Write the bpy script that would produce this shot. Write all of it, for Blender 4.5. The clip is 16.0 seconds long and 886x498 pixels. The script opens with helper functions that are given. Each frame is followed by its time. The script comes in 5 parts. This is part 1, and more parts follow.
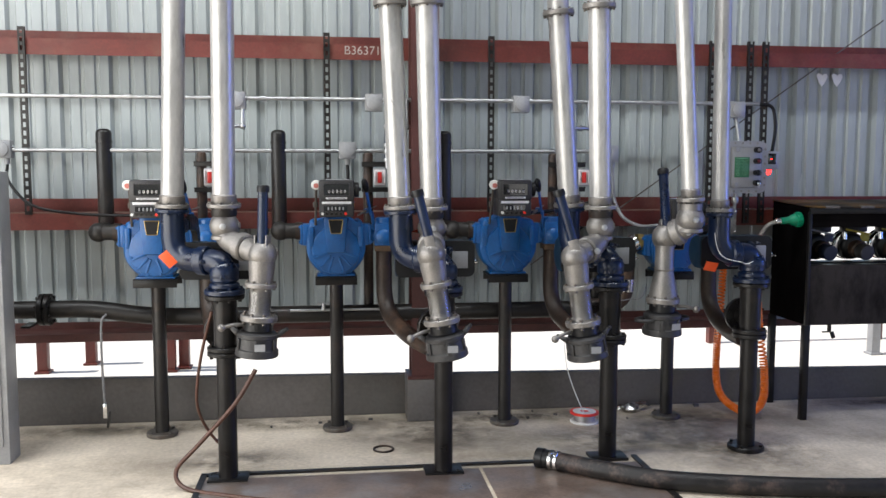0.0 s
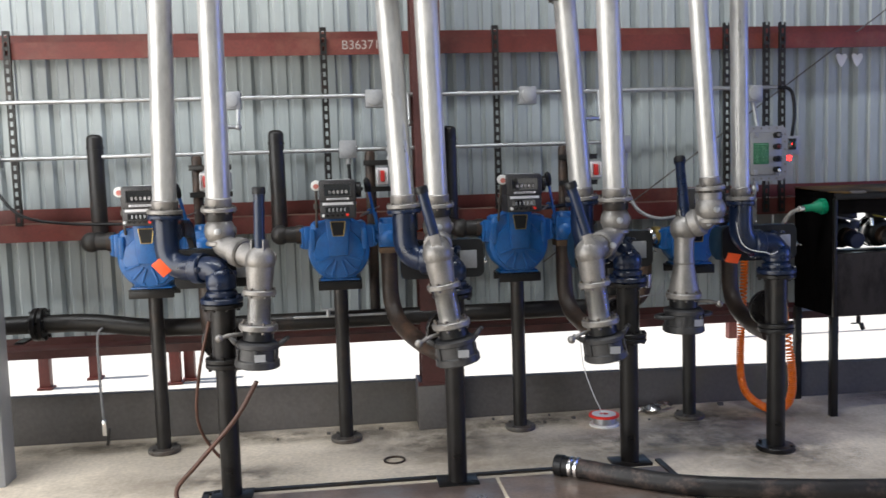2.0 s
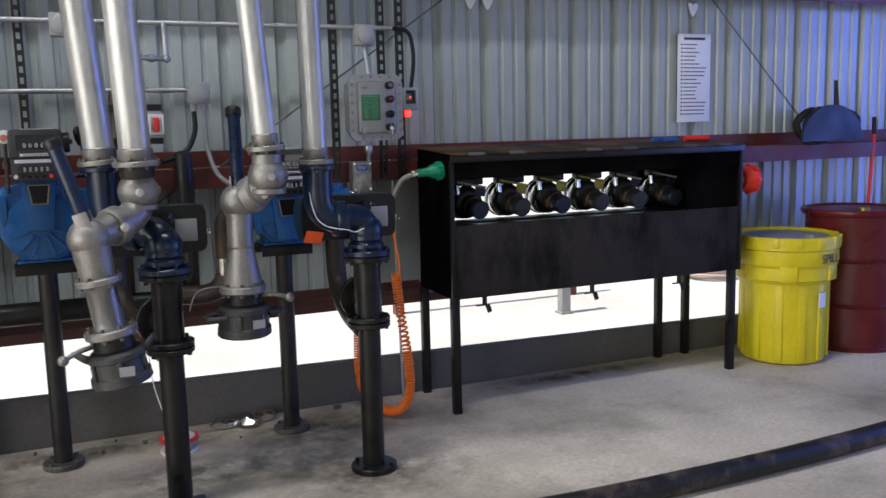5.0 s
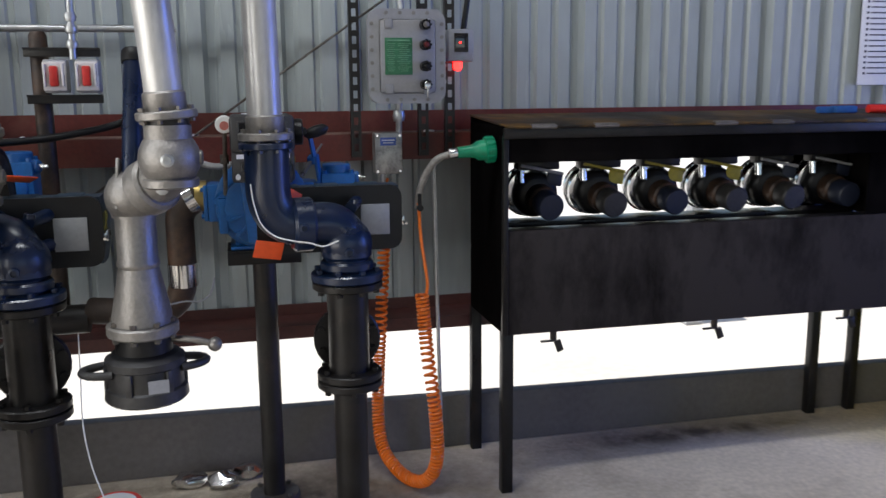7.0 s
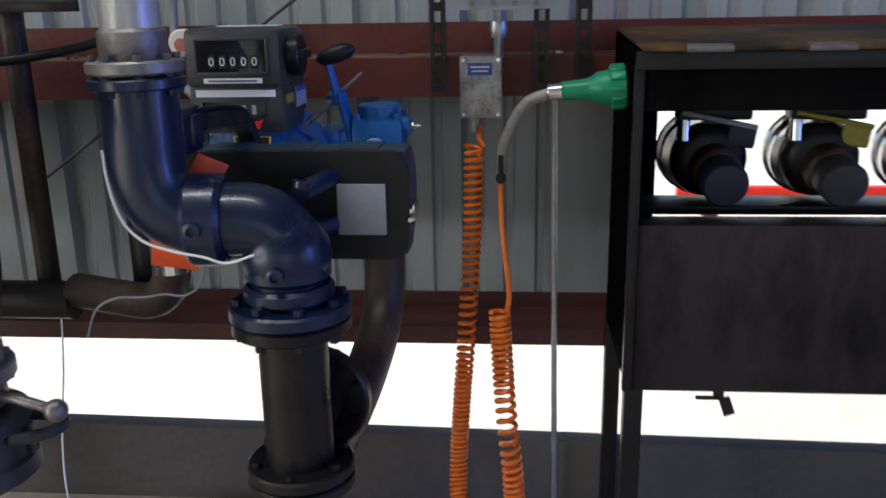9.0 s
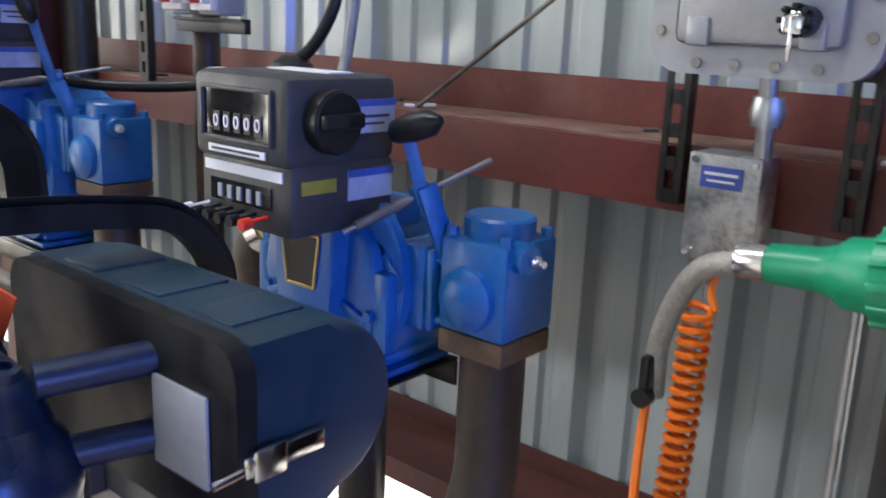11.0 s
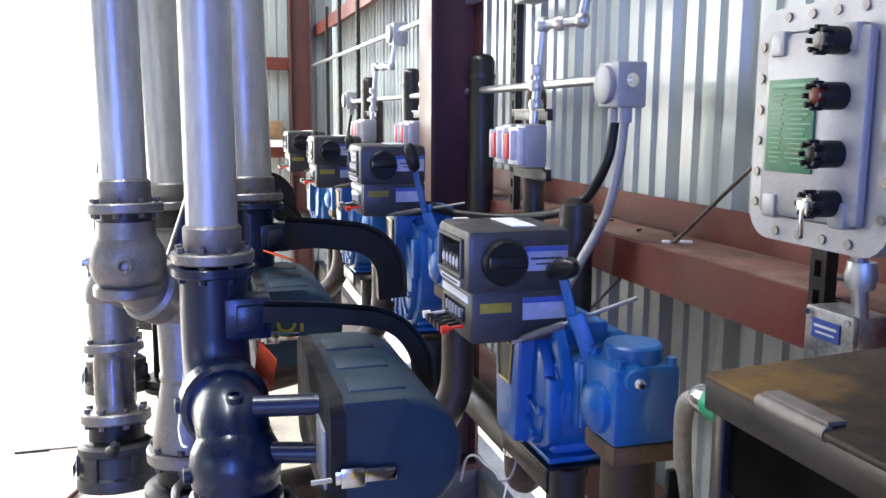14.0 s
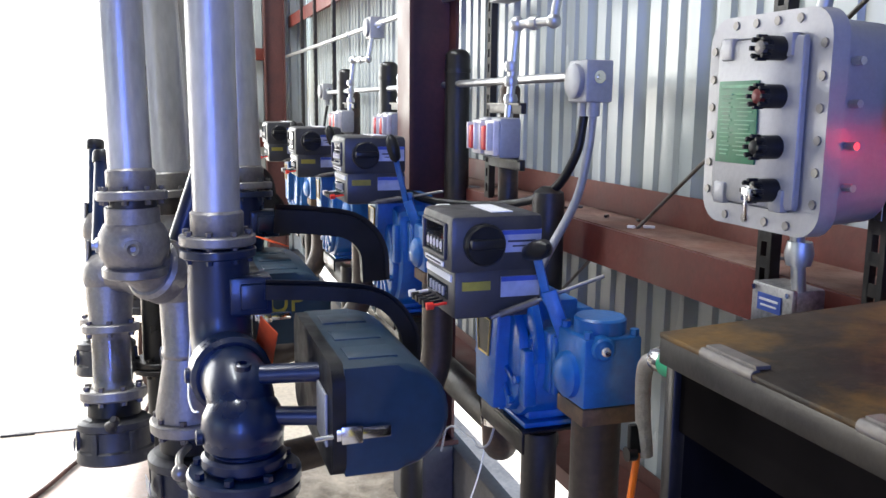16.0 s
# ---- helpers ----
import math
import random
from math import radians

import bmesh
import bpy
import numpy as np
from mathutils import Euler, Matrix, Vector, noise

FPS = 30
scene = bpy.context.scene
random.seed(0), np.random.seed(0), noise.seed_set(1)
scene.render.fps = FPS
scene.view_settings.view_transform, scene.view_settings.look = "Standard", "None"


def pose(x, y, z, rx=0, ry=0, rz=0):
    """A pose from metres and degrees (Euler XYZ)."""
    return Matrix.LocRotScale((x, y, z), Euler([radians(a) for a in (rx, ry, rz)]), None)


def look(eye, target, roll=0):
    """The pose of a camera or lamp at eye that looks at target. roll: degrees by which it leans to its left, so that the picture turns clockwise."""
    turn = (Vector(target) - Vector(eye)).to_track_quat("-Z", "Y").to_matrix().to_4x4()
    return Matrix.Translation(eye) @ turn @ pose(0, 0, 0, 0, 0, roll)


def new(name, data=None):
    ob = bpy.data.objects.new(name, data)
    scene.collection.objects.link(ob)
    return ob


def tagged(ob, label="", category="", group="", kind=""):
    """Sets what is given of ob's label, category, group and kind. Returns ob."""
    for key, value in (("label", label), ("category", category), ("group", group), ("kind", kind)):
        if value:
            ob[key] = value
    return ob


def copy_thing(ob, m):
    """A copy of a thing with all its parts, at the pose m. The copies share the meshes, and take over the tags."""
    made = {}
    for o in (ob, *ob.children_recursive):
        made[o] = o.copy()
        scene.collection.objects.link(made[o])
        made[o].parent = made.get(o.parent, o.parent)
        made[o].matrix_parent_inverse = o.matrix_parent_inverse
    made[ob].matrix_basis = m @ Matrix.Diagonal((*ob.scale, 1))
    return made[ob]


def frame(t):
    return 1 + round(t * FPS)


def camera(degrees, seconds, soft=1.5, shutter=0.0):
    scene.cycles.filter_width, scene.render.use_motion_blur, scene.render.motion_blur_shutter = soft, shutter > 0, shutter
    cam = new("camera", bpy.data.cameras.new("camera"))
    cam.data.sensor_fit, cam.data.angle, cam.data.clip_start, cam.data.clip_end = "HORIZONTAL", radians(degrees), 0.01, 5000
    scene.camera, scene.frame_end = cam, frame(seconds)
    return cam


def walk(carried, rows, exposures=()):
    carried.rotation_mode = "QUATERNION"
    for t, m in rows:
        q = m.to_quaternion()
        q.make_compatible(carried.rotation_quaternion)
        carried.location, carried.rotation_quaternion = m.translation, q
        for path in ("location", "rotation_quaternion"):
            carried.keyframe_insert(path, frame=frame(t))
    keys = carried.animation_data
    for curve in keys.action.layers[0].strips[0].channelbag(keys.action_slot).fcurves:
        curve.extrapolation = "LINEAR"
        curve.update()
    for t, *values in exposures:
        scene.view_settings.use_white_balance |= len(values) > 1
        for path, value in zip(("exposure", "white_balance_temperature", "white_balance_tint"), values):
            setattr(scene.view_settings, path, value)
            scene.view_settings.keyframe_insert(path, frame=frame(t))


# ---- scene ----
cam = camera(54.17, 16.0, soft=1.5, shutter=0.4)
rows = [
    (0.0, pose(-0.096, 0.171, 1.574, 84.75, -0.07, -7.33)),
    (0.5, pose(-0.063, 0.197, 1.561, 84.95, 0.06, -6.88)),
    (1.0, pose(-0.067, 0.251, 1.554, 85.04, 0.31, -6.67)),
    (1.5, pose(-0.091, 0.322, 1.556, 84.94, 0.88, -6.51)),
    (2.0, pose(-0.049, 0.389, 1.539, 84.91, 1.77, -6.76)),
    (2.5, pose(0.054, 0.374, 1.515, 84.75, 2.40, -12.36)),
    (3.0, pose(0.170, 0.374, 1.503, 83.90, 3.10, -19.61)),
    (3.5, pose(0.406, 0.520, 1.475, 83.51, 3.75, -22.61)),
    (4.0, pose(0.609, 0.750, 1.488, 82.93, 3.33, -24.24)),
    (4.5, pose(0.842, 0.968, 1.484, 82.59, 2.13, -24.39)),
    (7.0, pose(1.927, 2.328, 1.474, 79.53, 0.45, -13.49)),
    (7.5, pose(2.097, 2.586, 1.436, 79.38, 1.00, -9.69)),
    (8.0, pose(2.276, 2.839, 1.444, 77.23, 1.62, -5.20)),
    (8.5, pose(2.404, 3.091, 1.436, 75.51, 1.44, -1.94)),
    (9.0, pose(2.583, 3.383, 1.438, 74.19, 0.99, 4.78)),
    (11.5, pose(3.000, 4.609, 1.493, 77.04, -2.61, 52.93)),
    (12.0, pose(3.052, 4.763, 1.550, 78.99, -1.67, 66.38)),
    (12.5, pose(3.153, 4.813, 1.568, 81.46, 0.45, 73.96)),
    (13.0, pose(3.338, 4.733, 1.584, 82.38, -0.05, 75.37)),
    (13.5, pose(3.493, 4.662, 1.580, 82.25, -1.07, 74.80)),
    (14.0, pose(3.566, 4.650, 1.602, 81.22, -0.37, 74.14)),
    (14.5, pose(3.639, 4.592, 1.604, 80.98, -0.43, 73.22)),
    (15.0, pose(3.675, 4.583, 1.609, 80.60, -0.43, 72.53)),
    (15.5, pose(3.704, 4.569, 1.597, 80.94, -0.87, 72.04)),
    (16.0, pose(3.704, 4.579, 1.613, 80.55, -0.55, 72.15)),
]
walk(cam, rows, exposures=[(0.0, 0.48), (2.0, 0.44), (3.5, 0.18), (7.0, 0.42), (9.2, 0.36), (11.3, 1.75), (12.0, 2.38), (12.6, 2.35), (13.5, 1.8), (14.5, 1.5), (16.0, 1.44)])

# ---- light ----
world = bpy.data.worlds.new("sky")
scene.world = world
world.use_nodes = True
wn = world.node_tree
sky = wn.nodes.new("ShaderNodeTexSky")
sky.sky_type = "NISHITA"
sky.sun_disc = False
sky.sun_elevation = radians(65)
sky.sun_rotation = radians(-90)
wn.links.new(sky.outputs[0], wn.nodes["Background"].inputs[0])
wn.nodes["Background"].inputs[1].default_value = 0.15
sun = new("sun", bpy.data.lights.new("sun", "SUN"))
sun.data.energy, sun.data.angle, sun.data.color = 5.0, radians(0.5), (1.0, 0.96, 0.9)
sun.matrix_world = look((-8, 0, 17.2), (0, 0, 0))


def opening_light(name, eye, target, w, h, watts, col):
    ob = new(name, bpy.data.lights.new(name, "AREA"))
    ob.data.shape, ob.data.size, ob.data.size_y = "RECTANGLE", w, h
    ob.data.energy, ob.data.color = watts, col
    ob.matrix_world = look(eye, target)
    return ob


# daylight that comes in by the drive-through doors and the roof light
opening_light("door_light", (-4.2, 0.6, 2.1), (0, 0.6, 2.1), 8.0, 4.1, 340, (1.0, 0.96, 0.89))
opening_light("roof_light", (-0.6, 3.7, 5.18), (-0.6, 3.7001, 0), 6.8, 0.3, 180, (0.93, 0.97, 1.0))
opening_light("east_light", (9.45, 2.9, 1.9), (0, 2.9, 1.9), 1.1, 3.4, 125, (0.03, 0.13, 1.0))


# ---- materials ----
def mat(name, col, rough=0.5, metal=0.0, var=0.25, scale=6.0, bump=0.0, fine=60.0, dirt=None, dirt_at=0.62, coat=0.0, spec=0.5, alt=None, stretch=(1, 1, 1)):
    m = bpy.data.materials.new(name)
    m.use_nodes = True
    nt = m.node_tree
    b = nt.nodes["Principled BSDF"]
    b.inputs["Metallic"].default_value = metal
    b.inputs["Coat Weight"].default_value = coat
    b.inputs["Specular IOR Level"].default_value = spec
    if spec < 0.1:
        b.inputs["IOR"].default_value = 1.06     # soaked, dead-matt grime
    tc = nt.nodes.new("ShaderNodeTexCoord")
    mp = nt.nodes.new("ShaderNodeMapping")
    mp.inputs["Scale"].default_value = stretch
    nt.links.new(tc.outputs["Object"], mp.inputs[0])
    n1 = nt.nodes.new("ShaderNodeTexNoise")
    n1.inputs["Scale"].default_value, n1.inputs["Detail"].default_value = scale, 6
    n2 = nt.nodes.new("ShaderNodeTexNoise")
    n2.inputs["Scale"].default_value, n2.inputs["Detail"].default_value = fine, 4
    for n in (n1, n2):
        nt.links.new(mp.outputs[0], n.inputs["Vector"])
    r1 = nt.nodes.new("ShaderNodeValToRGB")
    a = alt or tuple(c * (1 - var) for c in col)
    h = tuple(min(1, c * (1 + var * 0.6)) for c in col)
    r1.color_ramp.elements[0].position, r1.color_ramp.elements[0].color = 0.3, (*a, 1)
    r1.color_ramp.elements[1].position, r1.color_ramp.elements[1].color = 0.7, (*h, 1)
    nt.links.new(n1.outputs["Fac"], r1.inputs[0])
    out = r1.outputs[0]
    r2 = nt.nodes.new("ShaderNodeMapRange")
    r2.inputs[1].default_value, r2.inputs[2].default_value = 0.3, 0.7
    r2.inputs[3].default_value, r2.inputs[4].default_value = 1 - var * 0.5, 1 + var * 0.35
    nt.links.new(n2.outputs["Fac"], r2.inputs[0])
    mx = nt.nodes.new("ShaderNodeMix")
    mx.data_type, mx.blend_type = "RGBA", "MULTIPLY"
    mx.inputs[0].default_value = 1
    nt.links.new(out, mx.inputs[6])
    nt.links.new(r2.outputs[0], mx.inputs[7])
    out = mx.outputs[2]
    if dirt:
        n3 = nt.nodes.new("ShaderNodeTexNoise")
        n3.inputs["Scale"].default_value, n3.inputs["Detail"].default_value, n3.inputs["Roughness"].default_value = scale * 0.45, 9, 0.7
        nt.links.new(mp.outputs[0], n3.inputs["Vector"])
        r3 = nt.nodes.new("ShaderNodeMapRange")
        r3.inputs[1].default_value, r3.inputs[2].default_value = dirt_at - 0.12, dirt_at + 0.08
        nt.links.new(n3.outputs["Fac"], r3.inputs[0])
        md = nt.nodes.new("ShaderNodeMix")
        md.data_type = "RGBA"
        md.inputs[7].default_value = (*dirt, 1)
        nt.links.new(r3.outputs[0], md.inputs[0])
        nt.links.new(out, md.inputs[6])
        out = md.outputs[2]
    nt.links.new(out, b.inputs["Base Color"])
    rr = nt.nodes.new("ShaderNodeMapRange")
    rr.inputs[1].default_value, rr.inputs[2].default_value = 0.3, 0.7
    rr.inputs[3].default_value, rr.inputs[4].default_value = max(0.02, rough - 0.1), min(1, rough + 0.12)
    nt.links.new(n1.outputs["Fac"], rr.inputs[0])
    nt.links.new(rr.outputs[0], b.inputs["Roughness"])
    if bump:
        bp = nt.nodes.new("ShaderNodeBump")
        bp.inputs["Strength"].default_value, bp.inputs["Distance"].default_value = bump, 0.004
        nt.links.new(n2.outputs["Fac"], bp.inputs["Height"])
        nt.links.new(bp.outputs[0], b.inputs["Normal"])
    return m


def glass_mat(name, col, rough):
    m = bpy.data.materials.new(name)
    m.use_nodes = True
    b = m.node_tree.nodes["Principled BSDF"]
    b.inputs["Base Color"].default_value = (*col, 1)
    b.inputs["Transmission Weight"].default_value = 1.0
    b.inputs["Roughness"].default_value = rough
    b.inputs["IOR"].default_value = 1.45
    return m


def glow_mat(name, col, strength):
    m = bpy.data.materials.new(name)
    m.use_nodes = True
    b = m.node_tree.nodes["Principled BSDF"]
    b.inputs["Base Color"].default_value = (*col, 1)
    b.inputs["Emission Color"].default_value = (*col, 1)
    b.inputs["Emission Strength"].default_value = strength
    return m


def stain_shade_mat(name, col):
    """A soaked-in stain or a painted shadow that thins out towards its ragged rim."""
    m = bpy.data.materials.new(name)
    m.use_nodes = True
    nt = m.node_tree
    b = nt.nodes["Principled BSDF"]
    b.inputs["Base Color"].default_value = (*col, 1)
    b.inputs["Roughness"].default_value = 0.4
    tc = nt.nodes.new("ShaderNodeTexCoord")
    gr = nt.nodes.new("ShaderNodeVectorMath")
    gr.operation = "DISTANCE"
    gr.inputs[1].default_value = (0.5, 0.5, 0.5)
    nt.links.new(tc.outputs["Generated"], gr.inputs[0])
    no = nt.nodes.new("ShaderNodeTexNoise")
    no.inputs["Scale"].default_value, no.inputs["Detail"].default_value, no.inputs["Roughness"].default_value = 7, 8, 0.65
    nt.links.new(tc.outputs["Object"], no.inputs["Vector"])
    rim = nt.nodes.new("ShaderNodeMapRange")
    rim.inputs[1].default_value, rim.inputs[2].default_value, rim.inputs[3].default_value, rim.inputs[4].default_value = 0.1, 0.5, 0.6, 0.0
    nt.links.new(gr.outputs["Value"], rim.inputs[0])
    blot = nt.nodes.new("ShaderNodeMapRange")
    blot.inputs[1].default_value, blot.inputs[2].default_value = 0.35, 0.62
    nt.links.new(no.outputs["Fac"], blot.inputs[0])
    mu = nt.nodes.new("ShaderNodeMath")
    mu.operation = "MULTIPLY"
    nt.links.new(rim.outputs[0], mu.inputs[0])
    nt.links.new(blot.outputs[0], mu.inputs[1])
    nt.links.new(mu.outputs[0], b.inputs["Alpha"])
    return m


CONCRETE = mat("concrete", (0.64, 0.56, 0.455), 0.7, 0, 0.28, 1.3, 0.35, 45, (0.22, 0.18, 0.14), 0.6, spec=0.25)
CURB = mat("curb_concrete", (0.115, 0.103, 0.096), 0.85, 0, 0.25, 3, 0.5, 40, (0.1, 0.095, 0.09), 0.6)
GROUND = mat("caliche_ground", (0.55, 0.52, 0.47), 0.95, 0, 0.15, 0.8, 0.4, 20)
SHEET = mat("painted_sheet", (0.335, 0.37, 0.375), 0.22, 0.0, 0.13, 2.5, 0.05, 30, (0.27, 0.28, 0.26), 0.64, stretch=(1, 1, 0.18))
RED_STEEL = mat("red_oxide_steel", (0.118, 0.02, 0.014), 0.5, 0, 0.3, 5, 0.15, 60, (0.15, 0.055, 0.038), 0.64)
RED_STEEL_DARK = mat("dark_red_steel", (0.075, 0.022, 0.018), 0.5, 0, 0.3, 5, 0.15, 60)
BLACK = mat("black_paint", (0.009, 0.008, 0.008), 0.36, 0, 0.4, 9, 0.12, 70, (0.028, 0.021, 0.017), 0.66, spec=0.3)
TROUGH = mat("oily_black_steel", (0.003, 0.0028, 0.003), 0.75, 0, 0.5, 4, 0.1, 50, (0.008, 0.007, 0.007), 0.52, spec=0.03, stretch=(1, 1, 0.5))
TROUGH_FRONT = mat("oil_streaked_steel", (0.0035, 0.0032, 0.0034), 0.7, 0, 0.5, 5, 0.1, 50, (0.036, 0.032, 0.033), 0.46, spec=0.04, stretch=(1, 1, 0.45))
LID = mat("rusty_lid_steel", (0.03, 0.023, 0.017), 0.6, 0.0, 0.6, 7, 0.25, 60, (0.14, 0.075, 0.016), 0.56, spec=0.18)
BLUE = mat("meter_blue", (0.006, 0.105, 0.34), 0.38, 0, 0.25, 9, 0.15, 90, (0.01, 0.045, 0.2), 0.68, coat=0.08)
NAVY = mat("navy_paint", (0.0025, 0.0105, 0.037), 0.34, 0, 0.25, 12, 0.1, 80, coat=0.15, spec=0.4)
TEAL = mat("spring_case_blue", (0.008, 0.032, 0.06), 0.42, 0, 0.22, 8, 0.08, 60, (0.05, 0.075, 0.085), 0.72)
ALU = mat("aluminium_pipe", (0.43, 0.425, 0.42), 0.36, 0.45, 0.22, 11, 0.15, 70, (0.27, 0.26, 0.25), 0.66, stretch=(1, 1, 0.3))
CAST = mat("cast_aluminium", (0.235, 0.222, 0.21), 0.45, 0.65, 0.22, 14, 0.35, 110)
CHROME = mat("bright_steel", (0.72, 0.72, 0.72), 0.16, 1.0, 0.1, 14, 0.0, 80)
GALV = mat("galvanised_steel", (0.48, 0.49, 0.5), 0.38, 0.85, 0.16, 20, 0.05, 90)
GREY = mat("grey_enamel", (0.3, 0.305, 0.315), 0.45, 0.1, 0.12, 10, 0.08, 80)
PANEL_GREY = mat("cast_grey_paint", (0.29, 0.29, 0.305), 0.4, 0.25, 0.1, 12, 0.12, 120)
RUST = mat("rusty_pipe", (0.035, 0.023, 0.017), 0.5, 0.15, 0.45, 10, 0.25, 60, (0.11, 0.055, 0.03), 0.62)
RUST_BASE = mat("rusted_flange", (0.13, 0.078, 0.04), 0.7, 0, 0.4, 14, 0.3, 70, (0.05, 0.03, 0.02), 0.6)
DARKPIPE = mat("blackened_pipe", (0.014, 0.012, 0.011), 0.42, 0.1, 0.45, 10, 0.2, 60, (0.06, 0.032, 0.022), 0.66)
REGISTER = mat("register_grey", (0.038, 0.037, 0.039), 0.45, 0, 0.15, 25, 0.1, 150)
PLASTIC = mat("black_plastic", (0.009, 0.009, 0.01), 0.4, 0, 0.2, 25, 0.05, 90, spec=0.3)
RUBBER = mat("black_rubber", (0.014, 0.0125, 0.0125), 0.5, 0, 0.45, 14, 0.35, 50, (0.12, 0.08, 0.068), 0.64, spec=0.4)
COUPLER = mat("coupler_black", (0.035, 0.034, 0.035), 0.5, 0.1, 0.3, 14, 0.25, 80, (0.085, 0.08, 0.078), 0.68)
ORANGE = mat("orange_cord", (0.8, 0.17, 0.012), 0.32, 0, 0.1, 12, 0.0, 60)
TAG = mat("orange_tag", (0.85, 0.1, 0.02), 0.6, 0, 0.12, 14)
GREEN = mat("green_plastic", (0.0, 0.24, 0.12), 0.35, 0, 0.15, 20)
RED_PLASTIC = mat("red_plastic", (0.75, 0.03, 0.015), 0.4, 0, 0.15, 20)
YELLOW = mat("yellow_poly", (0.72, 0.58, 0.012), 0.42, 0, 0.1, 6, 0.05, 40, (0.5, 0.42, 0.06), 0.72)
DRUM_RED = mat("drum_red", (0.12, 0.007, 0.009), 0.35, 0, 0.2, 6, 0.05, 40, (0.09, 0.012, 0.01), 0.66)
PAPER = mat("white_paper", (0.78, 0.78, 0.8), 0.6, 0, 0.05, 10)
INK = mat("print_ink", (0.05, 0.05, 0.07), 0.7)
LABEL_PALE = mat("pale_blue_label", (0.4, 0.43, 0.55), 0.45, 0, 0.12, 30)
LABEL_BLUE = mat("label_blue", (0.05, 0.1, 0.4), 0.5)
LABEL_GREEN = mat("label_green", (0.03, 0.15, 0.07), 0.45, 0, 0.2, 30)
BRASS = mat("brass", (0.45, 0.33, 0.12), 0.35, 0.9)
YELLOW_MARK = mat("yellow_marking", (0.3, 0.25, 0.03), 0.6)
DUST = mat("caked_dust", (0.15, 0.07, 0.05), 0.9, 0, 0.35, 9, 0.4, 70, (0.23, 0.15, 0.12), 0.58)
PALE_HOSE = mat("pale_hose", (0.5, 0.4, 0.36), 0.6, 0, 0.15, 12)
CHALK = mat("chalk", (0.36, 0.31, 0.29), 0.8, 0, 0.4, 40)
WHITE = mat("white_plastic", (0.75, 0.75, 0.73), 0.45, 0, 0.06, 10)
PLATE = mat("steel_cover_plate", (0.26, 0.19, 0.155), 0.36, 0.5, 0.35, 5, 0.2, 60, (0.3, 0.27, 0.25), 0.6)
WOOD = mat("raw_wood", (0.25, 0.15, 0.08), 0.7, 0, 0.35, 6, 0.3, 40, stretch=(0.3, 4, 4))
DARK_BLUE = mat("dark_blue_metal", (0.01, 0.014, 0.03), 0.5, 0, 0.2, 8)
STAIN_SHADE = stain_shade_mat("floor_stain_shade", (0.075, 0.06, 0.048))
FOOT = mat("worn_foot_steel", (0.14, 0.128, 0.115), 0.5, 0.4, 0.4, 12, 0.2, 60, (0.06, 0.04, 0.03), 0.6)
SLEEVE = mat("braided_sleeve", (0.33, 0.31, 0.285), 0.45, 0.3, 0.25, 60, 0.6, 260)
ZINC = mat("zinc_spangle", (0.34, 0.335, 0.33), 0.42, 0.7, 0.4, 34, 0.05, 120, (0.5, 0.49, 0.48), 0.56)
GAUGE = mat("faded_red_face", (0.5, 0.16, 0.13), 0.4, 0, 0.2, 60)
ROOF = mat("roof_insulation", (0.2, 0.19, 0.18), 0.9, 0, 0.2, 2)
PRINT_GREEN = mat("pale_green_print", (0.16, 0.36, 0.22), 0.6)
COVER = mat("clear_grey_cover", (0.66, 0.63, 0.63), 0.3, 0, 0.1, 12)
GLASS = glass_mat("sight_glass", (0.92, 0.95, 0.98), 0.03)
SMOKE = mat("dark_window", (0.012, 0.012, 0.013), 0.06, 0, 0.1, 10, coat=0.8)
LED = glow_mat("red_lamp", (1.0, 0.012, 0.01), 9)
RED_SWITCH = mat("red_switch", (0.5, 0.02, 0.015), 0.4)
CABLE = mat("grey_cable", (0.25, 0.25, 0.26), 0.4, 0.1, 0.15, 20)
BROWN_CABLE = mat("brown_cable", (0.085, 0.035, 0.022), 0.5, 0, 0.3, 8)


# ---- mesh helpers ----
def smooth(bm, limit=40):
    bm.normal_update()
    for f in bm.faces:
        f.smooth = True
    for e in bm.edges:
        if len(e.link_faces) == 2 and e.calc_face_angle(0) > radians(limit):
            e.smooth = False


def obj_from(name, bm, material, limit=40):
    bmesh.ops.recalc_face_normals(bm, faces=bm.faces)
    smooth(bm, limit)
    me = bpy.data.meshes.new(name)
    bm.to_mesh(me)
    bm.free()
    me.materials.append(material)
    return new(name, me)


BOLTS = []          # bolts of the flanges in the mesh under work: pose, radius, length
BOLT_MESHES = {}


def part(name, bm, material, parent, label=""):
    ob = obj_from(name, bm, material)
    ob.parent = parent
    if label:
        ob["label"] = label
    for m, r, ln in BOLTS:
        key = (round(r, 4), round(ln, 4), material.name)
        if key not in BOLT_MESHES:
            b = lathe(bmesh.new(), [(r, -ln / 2), (r, -ln / 2 + r * 1.1), (r * 0.6, -ln / 2 + r * 1.1), (r * 0.6, ln / 2 - r * 1.1), (r, ln / 2 - r * 1.1), (r, ln / 2)], None, 6)
            me = bpy.data.meshes.new("bolt")
            b.to_mesh(me)
            b.free()
            me.materials.append(FOOT if material is CAST else GALV if material is CHROME else material)
            BOLT_MESHES[key] = me
        o = new("bolt", BOLT_MESHES[key])
        o.parent, o.matrix_basis = ob, m
    BOLTS.clear()
    return ob


def thing(name, at, label, category, group="", kind="", rz=0):
    ob = new(name)
    ob.empty_display_size = 0.05
    ob.matrix_world = pose(*at, 0, 0, rz)
    return tagged(ob, label, category, group, kind)


